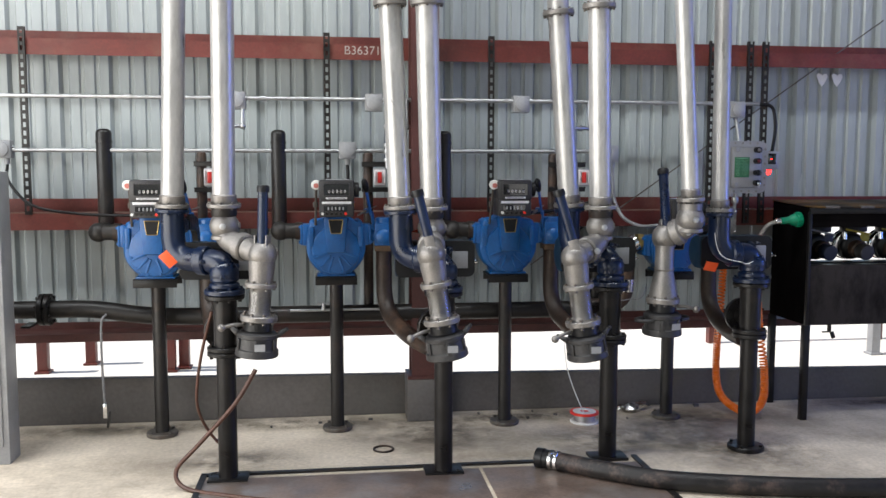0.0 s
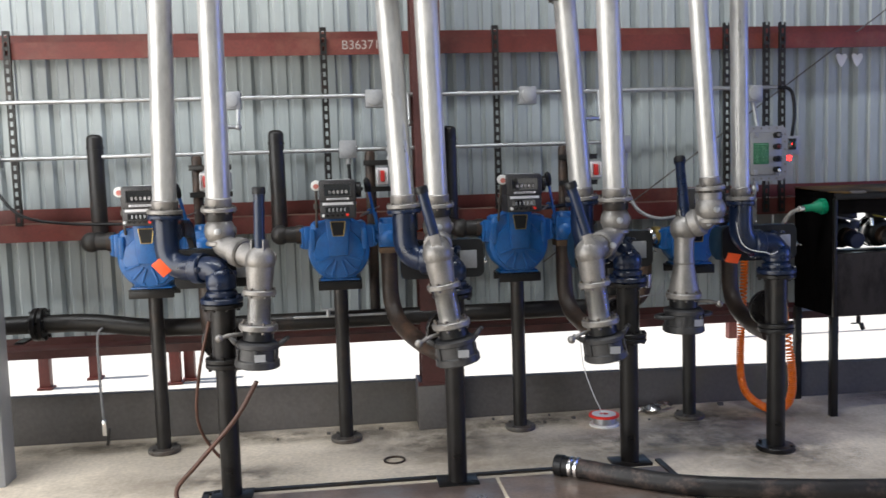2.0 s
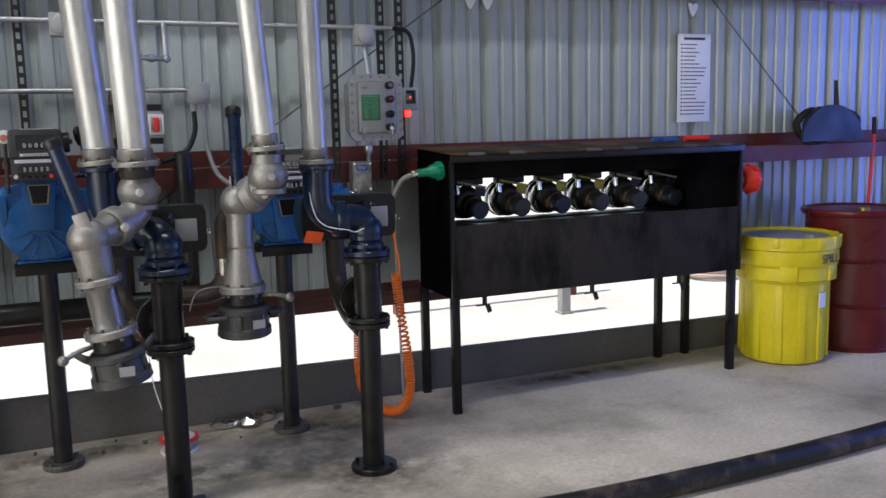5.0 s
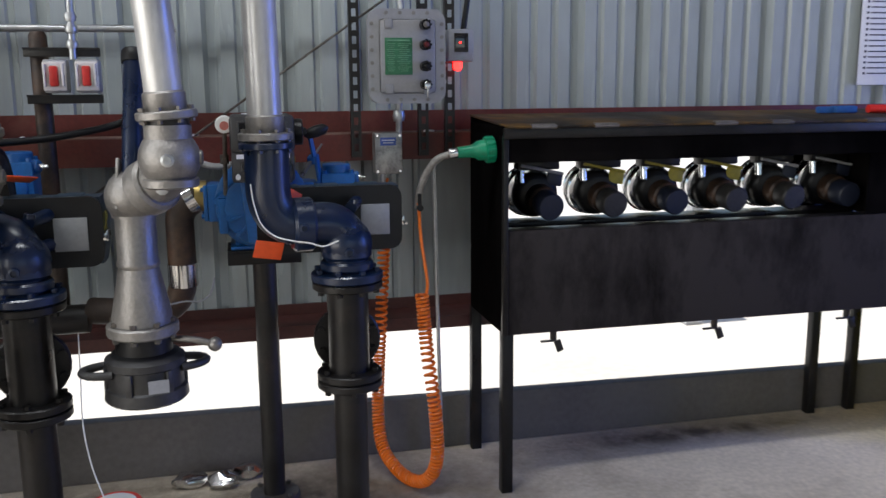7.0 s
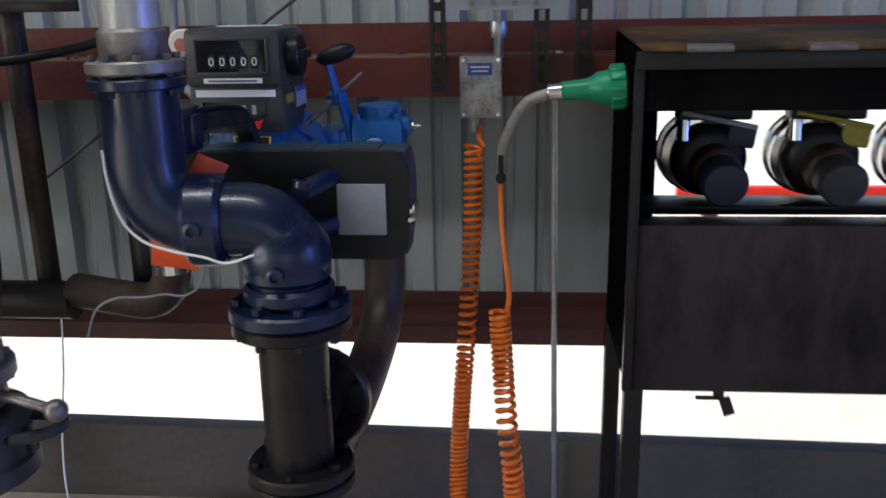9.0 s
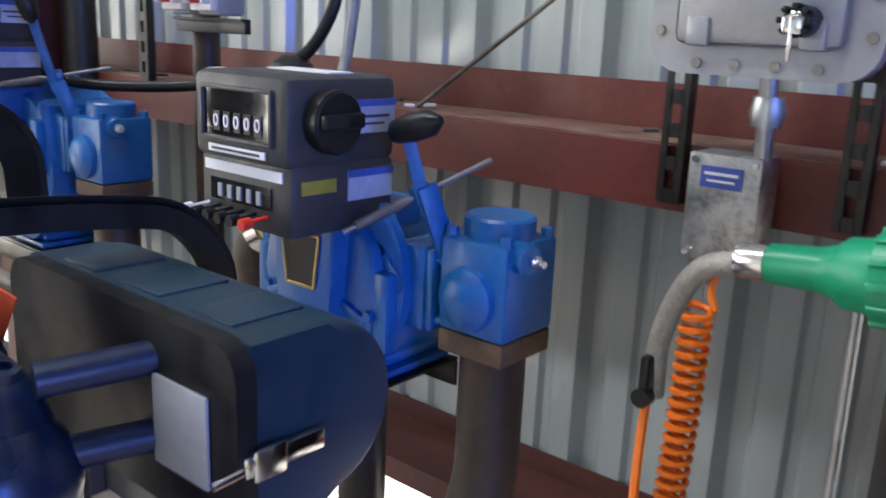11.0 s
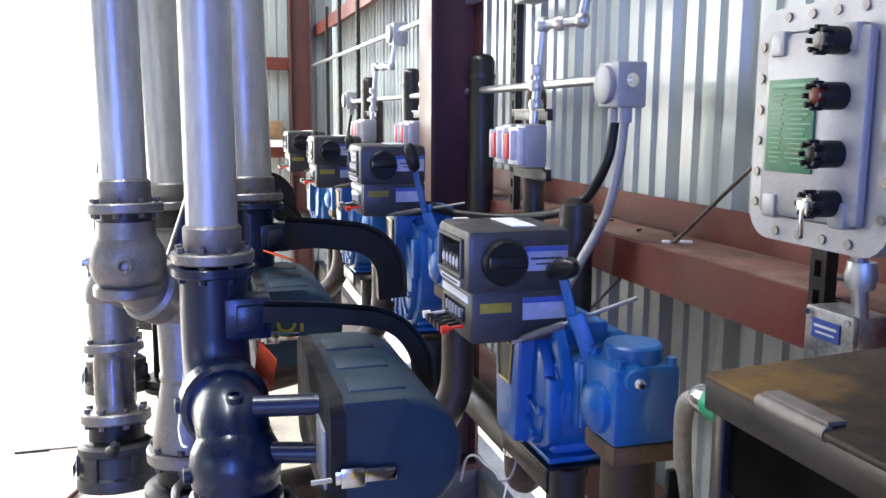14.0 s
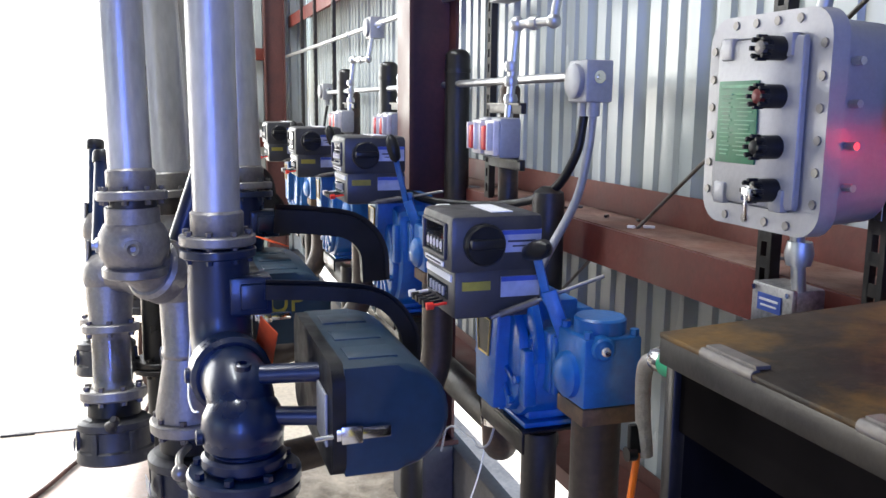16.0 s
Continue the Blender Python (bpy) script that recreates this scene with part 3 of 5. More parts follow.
    part("valve_cap", lathe(bmesh.new(), [(0.05, 0.06), (0.05, 0.088), (0.046, 0.092)], Matrix.Translation((vx, 0.0, vz)), 26), BLUE, v)
    bm = boxb((vx, 0.0, vz - 0.09), (0.112, 0.118, 0.034), 0.004)
    part("valve_base", bm, RUST_BASE, v, "rusty valve base flange")
    bm = lathe(bmesh.new(), [(0.009, 0.02), (0.009, 0.036), (0.005, 0.038), (0.005, 0.05)], axis((vx + 0.05, -0.022, vz + 0.045), (1, -0.25, 0)), 12)
    part("valve_pin", bm, CHROME, v)
    bm = bmesh.new()
    box(bm, (0, 0, 0.05), (0.012, 0.03, 0.11), 0.003, axis((vx - 0.06, -0.04, vz + 0.03), (-0.15, -0.35, 1)))
    tall = 0.15 if not low else 0.1
    arm = axis((vx - 0.078, -0.075, vz + 0.11), (-0.2, -0.2, 1))
    box(bm, (0, 0, tall / 2), (0.008, 0.018, tall), 0.002, arm)
    lev = part("shut_off_lever", bm, BLUE, k)
    bm = lathe(bmesh.new(), [(0.004, -0.012), (0.016, 0.0), (0.02, 0.03), (0.018, 0.06), (0.006, 0.075)], arm @ Matrix.Translation((0, 0, tall)) if not low else axis((vx - 0.105, -0.105, vz + 0.2), (0.8, 0.1, 0.25)), 14)
    part("lever_knob", bm, PLASTIC, lev, "black rubber lever knob")
    a, b = Vector((0.125, -0.17, h + 0.03)), Vector((vx - 0.045, 0.03, vz + 0.158))
    part("link_rod", cyl(bmesh.new(), a, b, 0.004, 10), CAST, lev)
    part("rod_union", cyl(bmesh.new(), a.lerp(b, 0.08), a.lerp(b, 0.42), 0.0075, 10), FOOT, lev, "dark link rod union")
    part("rod_clamp", boxb((0, 0, 0), (0.026, 0.026, 0.03), 0.004, axis(a.lerp(b, 0.52), b - a)), BLUE, lev)
    # inlet side
    bm = cyl(bmesh.new(), (-hw - 0.03, 0, zp + 0.02), (-hw - 0.07, 0, zp + 0.02), 0.052)
    part("inlet_ring", bm, BRASS if low else RUST, k)
    if not low:
        bm = sweep(bmesh.new(), fillet([(-hw - 0.06, 0, zp + 0.02), (-0.325, 0, zp + 0.02)], 0.05), 0.046)
        ball(bm, (-0.325, 0, zp + 0.02), 0.056)
        sweep(bm, [(-0.325, 0, zp + 0.02), (-0.345, 0.27, zp + 0.02)], 0.046)
        ball(bm, (-0.345, 0.27, zp + 0.02), 0.05)
        part("inlet_pipe", bm, DARKPIPE, k, "blackened inlet pipe with a rounded end")
        bm = lathe(bmesh.new(), [(0.046, zp), (0.046, 1.79), (0.04, 1.805), (0.022, 1.815)], Matrix.Translation((-0.345, 0.27, 0)), 20)
        lathe(bm, [(0.049, 1.73), (0.049, 1.745)], Matrix.Translation((-0.345, 0.27, 0)), 20)
        part("air_chamber", bm, DARKPIPE, k, "capped dark standpipe")
    else:
        bm = sweep(bmesh.new(), fillet([(-hw - 0.06, 0, zp + 0.02), (-0.275, 0.0, zp - 0.03), (-0.275, 0.02, 0.715), (-0.6, 0.14, 0.715)], 0.14, 9), 0.047)
        part("inlet_pipe", bm, RUST, k, "rusty inlet pipe bending down to the header")
        bm = cyl(bmesh.new(), (-0.275, 0.012, 0.895), (-0.275, 0.016, 0.815), 0.05, 22)
        part("pipe_coupling", bm, CHROME, k, "shiny steel pipe coupling")
        bm = cyl(bmesh.new(), (-hw - 0.07, 0, zp + 0.02), (-hw - 0.1, 0, zp + 0.005), 0.055, 22)
        part("pipe_coupling", bm, CHROME, k, "shiny steel pipe coupling")
        bm = lathe(bmesh.new(), [(0.044, 0.69), (0.044, 1.36), (0.04, 1.385), (0.02, 1.4)], Matrix.Translation((-0.42, 0.2, 0)), 20)
        ball(bm, (-0.42, 0.2, 0.69), 0.05)
        part("air_chamber", bm, DARKPIPE, k, "capped dark standpipe")
    # register
    zr = 1.515 - low
    yc = -0.15
    reg = part("register", box(box(bmesh.new(), (0.005, yc, zr - 0.06), (0.2, 0.2, 0.118), 0.014), (0.005, yc + 0.004, zr - 0.162), (0.196, 0.19, 0.1), 0.01), REGISTER, k, "dark grey cast mechanical register")
    yf = yc - 0.1
    bm = bmesh.new()
    for c, s in (((0.005, yf - 0.002, zr - 0.022), (0.15, 0.008, 0.006)), ((0.005, yf - 0.002, zr - 0.09), (0.15, 0.008, 0.006)), ((-0.068, yf - 0.002, zr - 0.056), (0.006, 0.008, 0.07)), ((0.078, yf - 0.002, zr - 0.056), (0.006, 0.008, 0.07))):
        box(bm, c, s, 0.0015)
    part("bezel", bm, REGISTER, reg)
    part("window", boxb((0.005, yf + 0.0, zr - 0.056), (0.142, 0.003, 0.064)), SMOKE, reg, "dark glass counter window")
    for i in range(5):
        part("number_wheel", boxb((-0.036 + i * 0.022, yf - 0.0022, zr - 0.067), (0.014, 0.002, 0.026)), PLASTIC, reg)
        text_mesh("digit", "0", 0.024, COVER, at(-0.036 + i * 0.022, yf - 0.004, zr - 0.067), reg)
    part("caption_plate", boxb((0.005, yf - 0.002, zr - 0.104), (0.12, 0.003, 0.01)), PAPER, reg, "pale caption strip")
    part("caption_print", boxb((0.005, yf - 0.0045, zr - 0.104), (0.1, 0.002, 0.003)), INK, reg)
    part("caption_plate", boxb((0.005, yf + 0.008, zr - 0.13), (0.165, 0.004, 0.014)), PAPER, reg, "pale caption strip")
    part("window", boxb((0.0, yf + 0.008, zr - 0.162), (0.13, 0.004, 0.03)), SMOKE, reg, "lower dark glass counter window")
    for i in range(5):
        part("number_wheel", boxb((-0.042 + i * 0.021, yf + 0.005, zr - 0.163), (0.008, 0.003, 0.018)), GREY, reg)
    for i in range(6):
        bm = cyl(bmesh.new(), (-0.075 + i * 0.026, yf + 0.02, zr - 0.185), (-0.075 + i * 0.026, yf - 0.022, zr - 0.19), 0.003, 8)
        cyl(bm, (-0.075 + i * 0.026, yf - 0.02, zr - 0.19), (-0.075 + i * 0.026, yf - 0.034, zr - 0.191), 0.008, 10)
        part("preset_button", bm, (WHITE, PLASTIC, PLASTIC, PLASTIC, PLASTIC, RED_PLASTIC)[i], reg, ("white preset button", "", "", "", "", "red preset button")[i])
    bm = lathe(bmesh.new(), [(0.04, 0.0), (0.042, 0.008), (0.042, 0.024), (0.038, 0.028)], axis((0.106, yc - 0.035, zr - 0.058), (1, 0, 0)), 26)
    box(bm, (0.138, yc - 0.035, zr - 0.055), (0.014, 0.07, 0.02), 0.004, None)
    part("reset_knob", bm, PLASTIC, reg, "black reset knob")
    part("label_plate", boxb((0.106, yc + 0.05, zr - 0.055), (0.003, 0.085, 0.045)), LABEL_PALE, reg, "white and blue printed label plate")
    part("label_head", boxb((0.1078, yc + 0.05, zr - 0.037), (0.002, 0.085, 0.009)), LABEL_BLUE, reg)
    part("label_print", box(boxb((0.1078, yc + 0.05, zr - 0.055), (0.002, 0.06, 0.004)), (0.1078, yc + 0.05, zr - 0.065), (0.002, 0.04, 0.003)), INK, reg)
    part("label_plate", boxb((0.1035, yc + 0.05, zr - 0.148), (0.004, 0.085, 0.042)), LABEL_PALE, reg, "white and blue printed label plate")
    part("label_head", boxb((0.1062, yc + 0.05, zr - 0.132), (0.002, 0.085, 0.01)), LABEL_BLUE, reg)
    part("inspection_tag", boxb((0.1035, yc - 0.045, zr - 0.144), (0.004, 0.06, 0.018)), YELLOW_MARK, reg, "small coloured inspection tag")
    part("top_notice", boxb((0.01, yc + 0.02, zr + 0.0005), (0.13, 0.045, 0.002), 0, None), PAPER, reg, "white paper stuck to the register top")
    # ticket solenoid at the side
    bm = lathe(bmesh.new(), [(0.026, 0), (0.028, 0.004), (0.028, 0.03), (0.024, 0.034)], axis((-0.11, yc - 0.03, zr - 0.03), (0, -1, 0)), 20)
    pr = part("pressure_gauge", bm, WHITE, k, "small white gauge with red marks on its face")
    part("gauge_face", lathe(bmesh.new(), [(0.014, 0.034), (0.014, 0.036)], axis((-0.11, yc - 0.03, zr - 0.034), (0, -1, 0)), 20), GAUGE, pr)
    bm = cyl(bmesh.new(), (-0.11, yc - 0.015, zr - 0.05), (-0.118, yc + 0.06, h - 0.03), 0.007, 10)
    lathe(bm, [(0.014, 0), (0.014, 0.03)], axis((-0.115, yc + 0.022, zr - 0.16), (0, 0, 1)), 6)
    part("gauge_stem", bm, FOOT, pr)
    return k


STATIONS = (-1.104, -0.072, 0.958)
first = flow_meter(STATIONS[0], 5.36, 0.0, "meters along the wall")
for x in STATIONS[1:]:
    copy_thing(first, pose(x, 5.36, 0))
flow_meter(2.008, 5.36, 0.115, "meters along the wall")


# ---- loading arms ----
def nozzle_parts(k, e, kc, long_cone, loops):
    """The hanging nozzle from elbow point e to coupler centre kc."""
    e, kc = Vector(e), Vector(kc)
    d = (kc - e).normalized()
    ln = (kc - e).length
    m = axis(e, d)
    side = m.to_3x3() @ Vector((1, 0, 0))
    if abs(side.x) < 0.5:
        side = m.to_3x3() @ Vector((0, 1, 0))
    side = (side - d * side.dot(d)).normalized()
    if side.x < 0:
        side = -side
    r0 = ln - 0.155
    if long_cone:
        bm = lathe(bmesh.new(), [(0.05, 0.04), (0.05, 0.16), (0.053, 0.165), (0.053, 0.175), (0.05, 0.18), (0.075, r0 - 0.02), (0.075, r0)], m, 26)
        part("reducer", bm, CAST, k, "dull aluminium reducer cone")
    else:
        bm = lathe(bmesh.new(), [(0.062, -0.03), (0.064, 0.06), (0.058, 0.12), (0.058, 0.14)], m, 22)
        part("nozzle_neck", bm, CAST, k)
        bm = flange(bmesh.new(), axis(e + d * 0.15, d), 0.078, 0.024, 6, 0.008)
        cl = part("clamp_ring", bm, CAST, k)
        cyl_r = lathe(bmesh.new(), [(0.055, 0.162), (0.052, 0.17), (0.052, r0 - 0.01), (0.056, r0)], m, 24)
        part("sight_tube", cyl_r, CAST, k, "dull aluminium sight tube")
        part("sight_window", lathe(bmesh.new(), [(0.054, 0.18), (0.054, r0 - 0.02)], m, 24), GLASS, k, "clear sight glass sleeve")
    bm = flange(bmesh.new(), axis(e + d * (r0 + 0.016), d), 0.09, 0.03, 8, 0.009)
    part("coupler_flange", bm, CAST, k, "bolted aluminium coupler flange")
    bm = lathe(bmesh.new(), [(0.07, r0 + 0.03), (0.072, r0 + 0.075), (0.085, r0 + 0.08)], m, 24)
    part("coupler_collar", bm, PLASTIC, k)
    c0 = r0 + 0.08
    bm = lathe(bmesh.new(), [(0.082, c0), (0.1, c0 + 0.012), (0.1, c0 + 0.03), (0.094, c0 + 0.034), (0.096, c0 + 0.085), (0.104, c0 + 0.09), (0.106, c0 + 0.118), (0.1, c0 + 0.124), (0.07, c0 + 0.122)], m, 30)
    cp = part("coupler", bm, COUPLER, k, "black dry-break bottom loading coupler")
    for a in range(0, 360, 60):
        q = m @ Matrix.Rotation(radians(a), 4, "Z")
        part("coupler_rib", boxb((0.098, 0, c0 + 0.062), (0.012, 0.018, 0.06), 0.003, q), COUPLER, cp)
    o = e + d * (c0 + 0.04)
    fwd = d.cross(side).normalized()
    for s in (-1, 1):
        if loops:
            pts = [o + side * s * (0.085 + 0.07 * math.sin(math.pi * q / 10)) + fwd * (0.045 * math.cos(math.pi * q / 10)) for q in range(11)]
        else:
            pts = [o + side * s * (0.09 + 0.05 * q / 6) + d * (-0.02 - 0.006 * q) + fwd * 0.03 * math.sin(q) * 0.3 for q in range(7)]
        part("grip", sweep(bmesh.new(), pts, 0.011 if loops else [0.016 - 0.001 * q for q in range(7)], 10), COUPLER, cp)
    part("coupler_label", boxb((0, 0, 0), (0.05, 0.034, 0.002), 0, axis(e + d * (c0 + 0.065) + (fwd if fwd.y < 0 else -fwd) * 0.107 + side * 0.02, fwd)), GREY, cp, "small pale label")
    lv = e + d * (r0 + 0.05)
    sgn = -1 if not loops else 1
    fw = fwd if fwd.y < 0 else -fwd
    pts = [lv + side * sgn * 0.07 + fw * 0.02, lv + side * sgn * 0.12 + fw * 0.05 + d * 0.0, lv + side * sgn * 0.17 + fw * 0.06 + d * 0.015]
    lev = part("valve_lever", sweep(bmesh.new(), spline(pts, 4), 0.009, 10), CAST, cp)
    part("lever_ball", ball(bmesh.new(), pts[-1], 0.019), CAST, lev)


def loading_arm(post, riser, riser_top, drop, drop_top, e, kc, rod_top, long_cone=False, collars=False, valve=None, tags=(), bore=0.057, marked=False):
    px, py = post
    k = thing("fuel_loader", (px, py, 0), "fuel loading arm with aluminium pipes, navy swivel and black stand post", "loading arm", "fuel loaders")
    inv = Matrix.Translation((-px, -py, 0))

    def loc(p):
        return tuple(inv @ Vector(p))
    r, rt, d, dt = loc(riser), loc(riser_top), loc(drop), loc(drop_top)
    E, K, R = loc(e), loc(kc), loc(rod_top)
    bm = cyl(bmesh.new(), (0, 0, 0.0), (0, 0, 0.645), 0.048)
    cyl(bm, (0, 0, 0.645), (0, 0, 0.94), 0.058)
    part("stand_post", bm, BLACK, k, "black painted stand post")
    if valve:
        part("foot_flange", flange(bmesh.new(), Matrix.Translation((0, 0, 0.014)), 0.1, 0.026, 4, 0.01), BLACK, k)
    bm = flange(bmesh.new(), Matrix.Translation((0, 0, 0.654)), 0.092, 0.022, 6, 0.009)
    flange(bm, Matrix.Translation((0, 0, 0.679)), 0.092, 0.022, 6, 0.009)
    part("post_flange", bm, BLACK, k)
    part("post_flange", flange(bmesh.new(), Matrix.Translation((0, 0, 0.94)), 0.098, 0.022, 8, 0.009), BLACK, k)
    part("swivel_flange", flange(bmesh.new(), Matrix.Translation((0, 0, 0.965)), 0.1, 0.024, 8, 0.009), NAVY, k)
    # navy swivel and riser elbow
    hz = 1.115
    top = r[2] - 0.02
    hd = (Vector((r[0], r[1], 0))).normalized()
    bm = sweep(bmesh.new(), fillet([(0, 0, 0.97), (0, 0, hz), (r[0], r[1], hz), (r[0], r[1], top)], 0.12, 9), 0.059, 22)
    for z, q in ((0.995, 0.074), (1.03, 0.07)):
        lathe(bm, [(q - 0.006, z - 0.014), (q, z - 0.008), (q, z + 0.008), (q - 0.006, z + 0.014)], None, 24)
    ball(bm, (0, 0, 1.055), 0.073, 20)
    c = hd * 0.12
    lathe(bm, [(0.066, -0.03), (0.074, -0.022), (0.074, 0.022), (0.066, 0.03)], axis((c.x, c.y, hz), hd), 24)
    sw = part("swivel_joint", bm, NAVY, k, "glossy navy swivel elbow")
    for p, dr in (((c.x, c.y - 0.07, hz), (0, -1, 0)), ((0.0, -0.07, 1.04), (0, -1, 0)), ((0.03, 0.0, hz + 0.05), (0.2, 0, 1))):
        part("grease_plug", lathe(bmesh.new(), [(0.014, 0), (0.014, 0.01), (0.008, 0.012), (0.008, 0.006)], axis(p, dr), 10), NAVY, sw)
    # aluminium boom
    up = 3.55
    f = (up - r[2]) / (rt[2] - r[2])
    g = (up - d[2]) / (dt[2] - d[2])
    rr = (r[0] + (rt[0] - r[0]) * f, r[1] + (rt[1] - r[1]) * f, up)
    dd = (d[0] + (dt[0] - d[0]) * g, d[1] + (dt[1] - d[1]) * g, up)
    bm = sweep(bmesh.new(), fillet([r, rr, dd, d], 0.14, 8), bore, 26)
    part("boom_pipe", bm, ALU, k, "aluminium pipe, scuffed and dull")
    for p, t, mt in ((r, rt, CAST), (d, dt, CAST)):
        ax = Vector(t) - Vector(p)
        bm = flange(bmesh.new(), axis(Vector(p) + ax.normalized() * 0.004, ax), bore + 0.028, 0.02, 8, 0.007)
        lathe(bm, [(bore + 0.003, 0.01), (bore + 0.006, 0.014), (bore + 0.006, 0.055), (bore + 0.001, 0.06)], axis(p, ax), 26)
        part("pipe_flange", bm, mt, k)
        if p is r:
            bm = flange(bmesh.new(), axis(Vector(p) - ax.normalized() * 0.02, ax), bore + 0.028, 0.018, 8, 0.007)
            part("pipe_flange", bm, NAVY, k)
        else:
            bm = lathe(bmesh.new(), [(bore + 0.004, -0.05), (bore + 0.006, -0.045), (bore + 0.006, -0.006)], axis(p, ax), 26)
            part("swivel_neck", bm, DARKPIPE, k, "dark steel neck under the flange")
        if collars:
            q = Vector(p) + ax * ((2.405 - p[2]) / ax.z)
            bm = flange(bmesh.new(), axis(q, ax), bore + 0.028, 0.028, 8, 0.007)
            part("pipe_flange", bm, CAST, k)
    # drop elbow
    Ev, Kv = Vector(E), Vector(K)
    ax = (Kv - Ev).normalized()
    mid = (d[0], d[1], max(E[2] + 0.06, d[2] - 0.21))
    elbow_end = Ev + ax * 0.05
    bm = sweep(bmesh.new(), fillet([(d[0], d[1], d[2] - 0.02), mid, tuple(Ev - ax * 0.0), tuple(elbow_end)], 0.1, 9), 0.056, 22)
    ball(bm, (d[0], d[1], d[2] - 0.1), 0.074, 20)
    hdir = (Ev - Vector(mid))
    lathe(bm, [(0.062, -0.028), (0.07, -0.02), (0.07, 0.02), (0.062, 0.028)], axis((Vector(mid) + Ev) / 2, hdir), 24)
    ball(bm, tuple(Ev), 0.071, 20)
    dw = part("drop_elbow", bm, CAST, k, "cast aluminium drop swivel elbow")
    bm = lathe(bmesh.new(), [(0.016, 0), (0.016, 0.012), (0.01, 0.014), (0.01, 0.02)], axis((d[0], d[1] - 0.064, d[2] - 0.1), (0, -1, 0)), 10)
    part("grease_plug", bm, GALV, dw)
    bm = lathe(bmesh.new(), [(0.016, 0), (0.016, 0.012), (0.01, 0.014), (0.01, 0.02)], axis(tuple((Vector(mid) + Ev) / 2 + Vector((0.03, -0.062, 0))), (0, -1, 0)), 10)
    part("grease_plug", bm, GALV, dw)
    for q in ((d[0] + 0.068, d[1], d[2] - 0.1), (E[0] + 0.064, E[1] + 0.01, E[2] + 0.01)):
        part("grease_plug", lathe(bmesh.new(), [(0.019, -0.006), (0.019, 0.008), (0.012, 0.011), (0.006, 0.006)], axis(q, (1, 0, 0)), 14), CAST, dw)
    for q in (-1,):
        part("casting_ring", lathe(bmesh.new(), [(0.0615, -0.012), (0.067, -0.008), (0.067, 0.008), (0.0615, 0.012)], axis((d[0], d[1], d[2] - 0.1 + q * 0.058), (0, 0, 1)), 26), CAST, dw)
    nozzle_parts(k, E, K, long_cone, long_cone)
    # handle tube
    Rv = Vector(R)
    foot = Ev + Vector((0, -0.02, 0.03))
    bm = cyl(bmesh.new(), foot, Rv, 0.025, 16)
    hn = part("handle_tube", bm, NAVY, k, "dark blue handle tube")
    part("tube_cap", lathe(bmesh.new(), [(0.03, -0.028), (0.031, -0.02), (0.031, 0.0), (0.027, 0.006)], axis(Rv, Rv - foot), 18), PLASTIC, hn, "black ribbed cap")
    bm = bmesh.new()
    for s in (-1, 1):
        box(bm, (s * 0.03, 0, 0.03), (0.008, 0.05, 0.13), 0.003, axis(foot - (Rv - foot).normalized() * 0.03, Rv - foot))
    part("handle_bracket", bm, CAST, hn)
    # spring case behind the swivel
    hx, hy = -0.028, 0.125
    bm = extrude_poly(bmesh.new(), [(u + hx, v + 1.105) for u, v in rounded_rect(0.42, 0.19, 0.035)], hy, hy + 0.022)
    cs = part("case_frame", bm, PLASTIC, k, "black spring case frame")
    rb = 0.091
    prof = [(hy + 0.021, 1.105 + rb)]
    prof += [(hy + 0.2 - rb + rb * math.sin(radians(a)), 1.105 + rb * math.cos(radians(a))) for a in range(0, 181, 12)]
    prof += [(hy + 0.021, 1.105 - rb)]
    bm = extrude_poly(bmesh.new(), prof, hx - 0.204, hx + 0.204, "yz")
    es = [e for e in bm.edges if abs(e.verts[0].co.x - e.verts[1].co.x) < 1e-6 and min(v.co.y for v in e.verts) > hy + 0.0215]
    bmesh.ops.bevel(bm, geom=es, offset=0.012, segments=3, affect="EDGES", profile=0.5)
    body = part("spring_case", bm, TEAL, k, "dull teal blue torsion spring case")
    for i in range(3):
        part("case_rib", boxb((hx - 0.12 + i * 0.12, hy + 0.08, 1.196), (0.07, 0.085, 0.005), 0.002), TEAL, body)
    if marked:
        text_mesh("case_mark", "UP", 0.075, YELLOW_MARK, at(hx + 0.2062, hy + 0.085, 1.12, FACE_EAST), body)
    pl = part("case_plate", boxb((hx + 0.13, hy - 0.003, 1.1), (0.085, 0.005, 0.09), 0.002), GREY, cs, "grey cover plate")
    bm = boxb((hx + 0.213, hy + 0.05, 1.09), (0.008, 0.09, 0.02), 0.002)
    box(bm, (hx + 0.217, hy + 0.03, 1.09), (0.006, 0.035, 0.03), 0.002)
    cyl(bm, (hx + 0.217, hy + 0.0, 1.09), (hx + 0.217, hy - 0.03, 1.088), 0.004, 8)
    part("case_latch", bm, CHROME, cs, "bright toggle latch")
    bm = cyl(bmesh.new(), (0.02, 0.03, 1.15), (0.05, hy + 0.01, 1.155), 0.017, 12)
    cyl(bm, (0.02, 0.03, 1.075), (0.05, hy + 0.01, 1.075), 0.017, 12)
    part("case_strut", bm, NAVY, k)
    # balance arm from the riser down to the case
    z = r[2] - 0.1
    part("arm_bracket", box(boxb((r[0] + 0.03, r[1] + 0.055, z), (0.06, 0.08, 0.075), 0.006), (r[0] + 0.062, r[1] + 0.06, z), (0.012, 0.05, 0.05), 0.004), NAVY, k)
